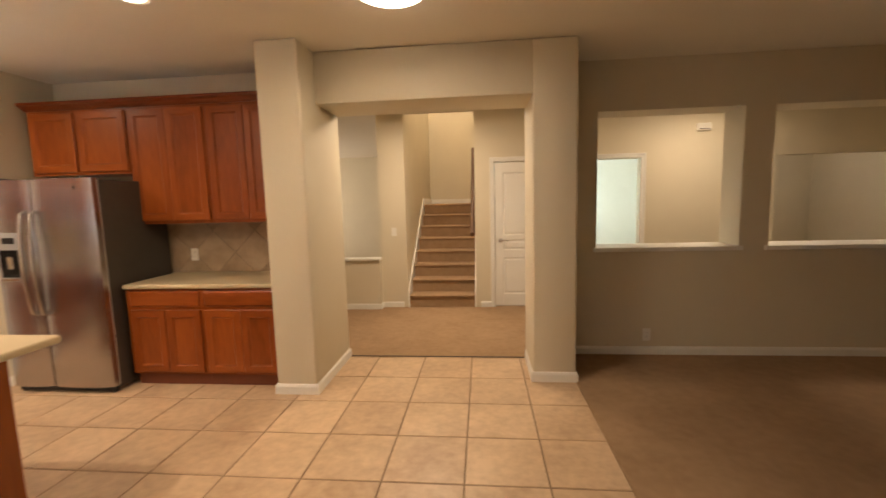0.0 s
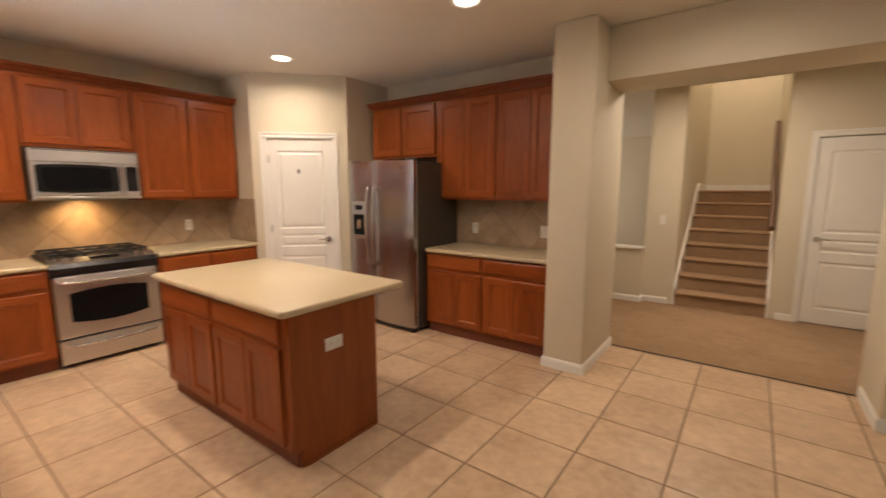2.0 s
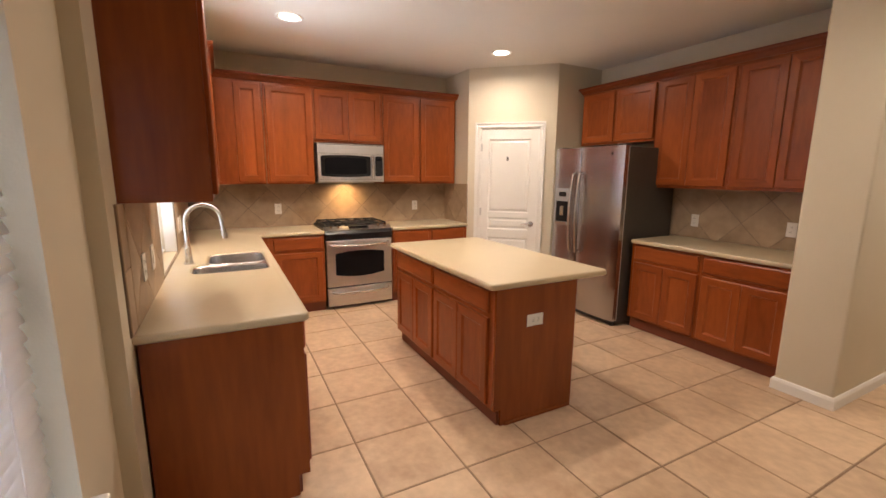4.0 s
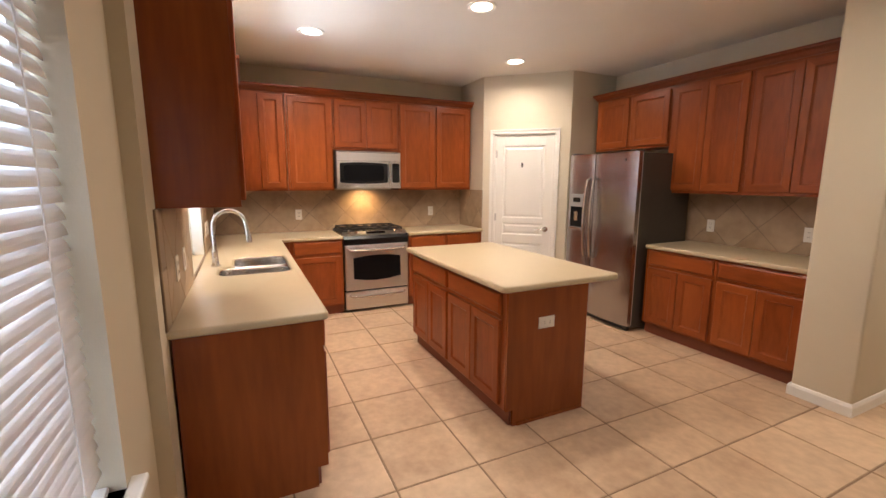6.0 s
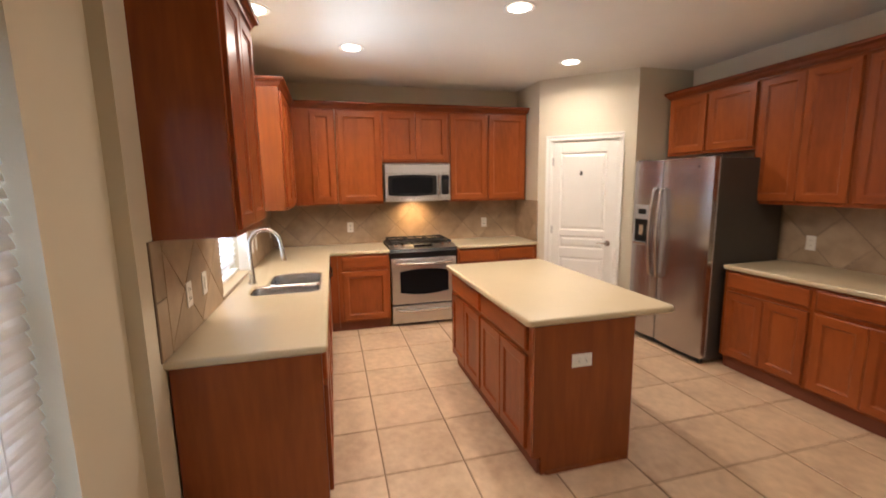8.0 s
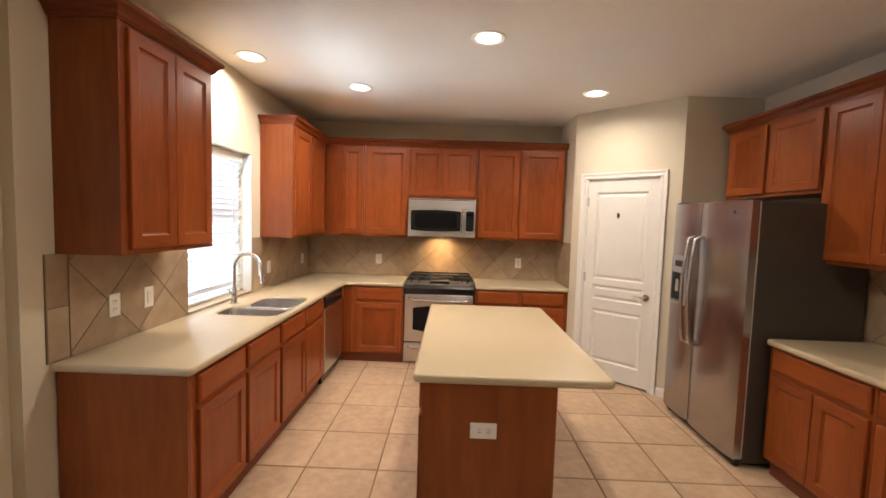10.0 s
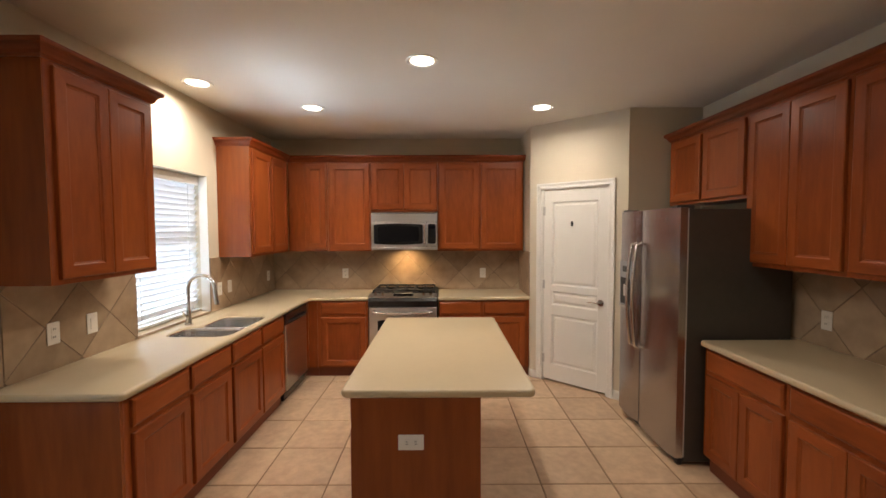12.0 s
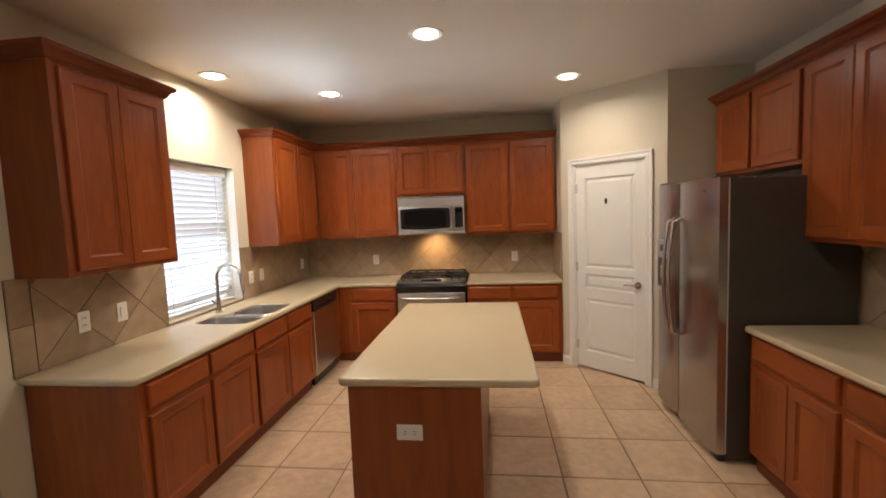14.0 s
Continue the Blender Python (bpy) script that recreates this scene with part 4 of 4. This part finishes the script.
SPLIT = 0.375
part("gasket", B(0.004, SPLIT - 0.008, 0.0755, 0.0845, 0.066, 1.768), GASKET, fr, "pale grey door seal")
part("gasket", B(SPLIT + 0.008, FW - 0.0005, 0.0755, 0.0845, 0.066, 1.768), GASKET, fr, "pale grey door seal")
d1 = bowed_door(0.0, SPLIT - 0.004, "brushed stainless freezer door")
d2 = bowed_door(SPLIT + 0.004, FW, "brushed stainless refrigerator door")
for dd, hx in ((d1, SPLIT - 0.045), (d2, SPLIT + 0.045)):
    pts = [(hx, 0.012, 1.52), (hx, -0.035, 1.50)] + [(hx, -0.035 - 0.03 * math.sin(math.pi * k / 8), 1.50 - 0.80 * k / 8) for k in range(1, 8)] + [(hx, -0.035, 0.70), (hx, 0.012, 0.68)]
    part("handle", tube(bmesh.new(), pts, 0.013, 12), CHROME, dd, "long bowed steel handle", True)
ds = part("dispenser", B(0.045, 0.275, -0.004, 0.02, 0.955, 1.355, bevel=0.006), GREYPL, d1, "grey ice and water dispenser")
part("recess", B(0.068, 0.252, -0.006, 0.0, 0.99, 1.215, bevel=0.002, seg=1), GLASSB, ds, "dark dispenser recess")
part("display", B(0.105, 0.215, -0.007, -0.002, 1.265, 1.315, bevel=0.002, seg=1), BLACK, ds, "dark display")
part("paddle", B(0.135, 0.185, -0.012, -0.005, 1.06, 1.16, bevel=0.004), CHROME, ds, "pale paddle")
part("tray", B(0.075, 0.245, -0.022, 0.0, 0.962, 0.985, bevel=0.004), CHROME, ds)
part("badge", cyl(bmesh.new(), (FW - 0.13, 0.004, 1.70), 0.012, 0.006, "y"), GREYSIDE, d2, "small dark badge", True)
for hx in (0.035, FW - 0.095):
    part("hinge_cover", B(hx, hx + 0.06, 0.02, 0.14, 1.764, 1.792, bevel=0.006), GREYSIDE, fr, "dark hinge cover")


# ---- outlets and switches ----
def plate(label, at, rz, kind, group="wall plates"):
    """A wall plate, its back at y = 0, facing -y."""
    p = thing("wall_plate", label, "outlet" if kind == "outlet" else "switch", at, rz, group)
    part("cover", B(-0.037, 0.037, -0.006, 0, -0.060, 0.060, bevel=0.003), PLASTIC, p)
    if kind == "outlet":
        for z in (-0.021, 0.021):
            so = part("socket", B(-0.016, 0.016, -0.0085, -0.005, z - 0.014, z + 0.014, bevel=0.002), PLASTIC, p)
            bm = B(-0.007, -0.0045, -0.0092, -0.0075, z - 0.004, z + 0.007)
            box(bm, 0.0045, 0.007, -0.0092, -0.0075, z - 0.004, z + 0.007)
            part("slots", bm, SLOT, so)
    else:
        part("rocker", B(-0.016, 0.016, -0.010, -0.005, -0.033, 0.033, bevel=0.002), PLASTIC, p)
    return p


TW = 0.010
for x, k in ((-2.715, "outlet"), (-2.965, "switch"), (-4.40, "outlet"), (-4.585, "switch"), (-5.50, "outlet")):
    plate("white %s plate on the tiled splashback" % k, (x, YS + TW, 1.085), 180, k)
for y in (1.264, 2.969):
    plate("white outlet plate on the tiled splashback", (XW + TW, y, 1.092), 90, "outlet")
for x in (-3.06, -2.25):
    plate("white outlet plate on the tiled splashback", (x, YN - TW, 1.062), 0, "outlet")
p = plate("white double outlet plate on the island end panel", (IX1 + 0.018, 2.32, 0.638), 90, "outlet")
p.matrix_basis = pose(IX1 + 0.018, 2.32, 0.638, 0, 0, 90) @ pose(0, 0, 0, 0, 90, 0)
plate("white switch plate on the foyer wall", (-1.50, FY, 1.10), 0, "switch")
plate("white outlet plate low on the wall", (1.30, 5.06, 0.20), 0, "outlet")
ch = thing("door_chime", "white door chime box high on the hall wall", "chime", (2.63, FY, 2.39))
part("case", B(-0.085, 0.085, -0.045, 0, -0.045, 0.045, bevel=0.008), PLASTIC, ch)
part("grille", B(-0.065, 0.065, -0.048, -0.043, -0.035, -0.025), SLOT, ch)

# ---- stairs ----
st = thing("staircase", "carpeted staircase with white skirt boards", "stairs", (-1.326, FY, 0))
RISE, RUN, SW = 0.183, 0.262, 0.981
for i in range(8):
    bm = B(0.02, SW - 0.02, i * RUN, (i + 1) * RUN if i < 7 else 3.0, 0.0 if i == 0 else i * RISE - 0.05, (i + 1) * RISE - 0.03)
    box(bm, 0.02, SW - 0.02, i * RUN - 0.028, (i + 1) * RUN + 0.01 if i < 7 else 3.0, (i + 1) * RISE - 0.034, (i + 1) * RISE, bevel=0.014, seg=3)
    part("step", bm, CARPET, st, smooth=True)
for x in (0.0, SW - 0.02):
    bm, rows = bmesh.new(), []
    for xx in (x, x + 0.02):
        rows.append([bm.verts.new((xx, y, z)) for y, z in ((-0.02, 0.0), (-0.02, 0.24), (7 * RUN, 8 * RISE + 0.11), (2.98, 8 * RISE + 0.11), (2.98, 0.0))])
    for j in range(5):
        bm.faces.new((rows[0][j], rows[0][(j + 1) % 5], rows[1][(j + 1) % 5], rows[1][j]))
    bm.faces.new(rows[0])
    bm.faces.new(rows[1][::-1])
    part("skirt_board", bm, WHITE, st, "white skirt board")
structure("landing_baseboard", B(-1.30, -0.37, 9.885, 9.9, 8 * RISE, 8 * RISE + 0.09), WHITE, "white baseboard on the landing", "baseboard")
hr = thing("handrail", "dark-stained wooden handrail on the stair wall", "handrail", (-0.345, FY, 0))
part("rail", tube(bmesh.new(), [(-0.045, 0.06, 1.04), (-0.045, 0.14, 1.07), (-0.045, 7 * RUN + 0.1, 8 * RISE + 0.98)], 0.034, 12), RAIL, hr, smooth=True)
for y in (0.3, 1.0, 1.8):
    part("bracket", tube(bmesh.new(), [(0.0, y + 0.12, 1.02 + y * RISE / RUN), (-0.045, y + 0.12, 1.03 + y * RISE / RUN), (-0.055, y + 0.12, 1.075 + y * RISE / RUN)], 0.007, 8), CHROME, hr, smooth=True)

# ---- tiles ----
TS, GAP = 0.457, 0.010
TOX, TOY = -2.65, 1.27


def floor_tiles():
    floor = bpy.data.objects["floor"]
    cache = {}
    for i in range(-8, 9):
        for j in range(-3, 10):
            x0, x1 = max(TOX + i * TS + GAP / 2, XW), min(TOX + (i + 1) * TS - GAP / 2, TX1 - 0.012)
            y0, y1 = max(TOY + j * TS + GAP / 2, NKY), min(TOY + (j + 1) * TS - GAP / 2, TY1 - 0.012)
            if x1 - x0 < 0.01 or y1 - y0 < 0.01:
                continue
            key = (round(x1 - x0, 3), round(y1 - y0, 3))
            if key not in cache:
                bm, rows, w, d = bmesh.new(), [], key[0] / 2, key[1] / 2
                for e, z in ((0, -0.006), (0, -0.0022), (0.003, 0.0)):
                    rows.append([bm.verts.new(c) for c in ((-w + e, -d + e, z), (w - e, -d + e, z), (w - e, d - e, z), (-w + e, d - e, z))])
                for a, b in zip(rows, rows[1:]):
                    for k in range(4):
                        bm.faces.new((a[k], a[(k + 1) % 4], b[(k + 1) % 4], b[k]))
                bm.faces.new(rows[-1])
                cache[key] = mesh_of("tile", bm, TILE)
            o = new("tile", cache[key])
            o.parent = floor
            o.matrix_basis = pose((x0 + x1) / 2, (y0 + y1) / 2, random.uniform(-0.0005, 0.0005), random.uniform(-0.05, 0.05), random.uniform(-0.05, 0.05), 0)


def clip_poly(poly, axis, limit, keep_less):
    out = []
    for a, b in zip(poly, poly[1:] + poly[:1]):
        ia, ib = (a[axis] <= limit) == keep_less, (b[axis] <= limit) == keep_less
        if ia:
            out.append(a)
        if ia != ib:
            t = (limit - a[axis]) / (b[axis] - a[axis])
            out.append((a[0] + (b[0] - a[0]) * t, a[1] + (b[1] - a[1]) * t))
    return out


def splashback(name, at, rz, w, z0, z1, phase, size=0.305, cut=None, zoff=None, label="tan stone tiles laid on the diagonal"):
    """Diagonal tiles on a wall from x = 0 to w, facing -y."""
    back = B(0, w, -0.006, 0, z0, z1) if cut is None else wall_holes(bmesh.new(), "x", 0, w, -0.006, 0, z0, z1, [cut])
    base = structure(name, back, SGROUT, label, "splashback")
    base.matrix_basis = pose(*at, 0, 0, rz)
    d = size * math.sqrt(0.5)
    rects = [(0, w, z0, z1)] if cut is None else [(0, cut[0], z0, z1), (cut[1], w, z0, z1), (cut[0], cut[1], z0, cut[2])]
    r = d - 0.0035
    for x0, x1, a0, a1 in rects:
        if a1 - a0 < 0.01:
            continue
        for i in range(int((x0 - phase) / d) - 2, int((x1 - phase) / d) + 3):
            for j in range(-2, 5):
                if (i + j) % 2:
                    continue
                cx, cz = phase + i * d, z0 + (d if zoff is None else zoff) + j * d
                poly = [(cx - r, cz), (cx, cz - r), (cx + r, cz), (cx, cz + r)]
                for ax, lim, less in ((0, x0, False), (0, x1, True), (1, a0, False), (1, a1, True)):
                    poly = clip_poly(poly, ax, lim, less) if len(poly) > 2 else poly
                if len(poly) < 3 or abs(sum(a[0] * b[1] - b[0] * a[1] for a, b in zip(poly, poly[1:] + poly[:1]))) < 0.0006:
                    continue
                bm = bmesh.new()
                mx, mz = sum(p[0] for p in poly) / len(poly), sum(p[1] for p in poly) / len(poly)
                rows = [[bm.verts.new((p[0] - mx, -0.004, p[1] - mz)) for p in poly], [bm.verts.new((p[0] - mx, -0.0088, p[1] - mz)) for p in poly],
                        [bm.verts.new(((p[0] - mx) * 0.985, -0.010, (p[1] - mz) * 0.985)) for p in poly]]
                k = len(poly)
                for a, b in zip(rows, rows[1:]):
                    for q in range(k):
                        bm.faces.new((a[q], a[(q + 1) % k], b[(q + 1) % k], b[q]))
                bm.faces.new(rows[-1])
                o = new("tile", mesh_of("tile", bm, SPLASH))
                o.parent = base
                o.matrix_basis = pose(mx, 0, mz)
    return base


def border(base, x0, x1, z0, z1, n, upright=False):
    """A straight row of small tiles on a splashback."""
    for i in range(n):
        a = (z1 - z0) / n if upright else (x1 - x0) / n
        q = (x0, x1, z0 + i * a + 0.002, z0 + (i + 1) * a - 0.002) if upright else (x0 + i * a + 0.002, x0 + (i + 1) * a - 0.002, z0, z1)
        bm = rings(bmesh.new(), -(q[1] - q[0]) / 2, (q[1] - q[0]) / 2, -(q[3] - q[2]) / 2, (q[3] - q[2]) / 2, [(0, -0.008), (0.002, -0.010)], back=-0.004)
        o = new("tile", mesh_of("tile", bm, SPLASH))
        o.parent = base
        o.matrix_basis = pose((q[0] + q[1]) / 2, 0, (q[2] + q[3]) / 2)


floor_tiles()
sb = splashback("splashback_south", (-2.46, YS, 0), 180, -2.46 - XW, CT, UB, 0.213, cut=(-2.46 + 3.34, -2.46 + 4.26, 0.905, UB), zoff=0.017)
edge = structure("splashback_edge", B(0, 0.112, -0.006, 0, CT, UB), SGROUT, "upright row of narrow tan tiles", "splashback")
edge.matrix_basis = pose(-2.346, YS, 0, 0, 0, 180)
border(edge, 0.002, 0.109, CT + 0.002, UB, 2, True)
splashback("splashback_west", (XW, YS + 0.01, 0), 90, 3.43 - YS - 0.01, CT, UB, 2.03 - YS - 0.01)
splashback("splashback_north", (-3.36, YN, 0), 0, 1.44, CT, UB, 0.72, zoff=-0.03)
splashback("splashback_pantry", (XW + 0.011, 3.43, 0), 0, 0.60, CT, UB, 0.3)
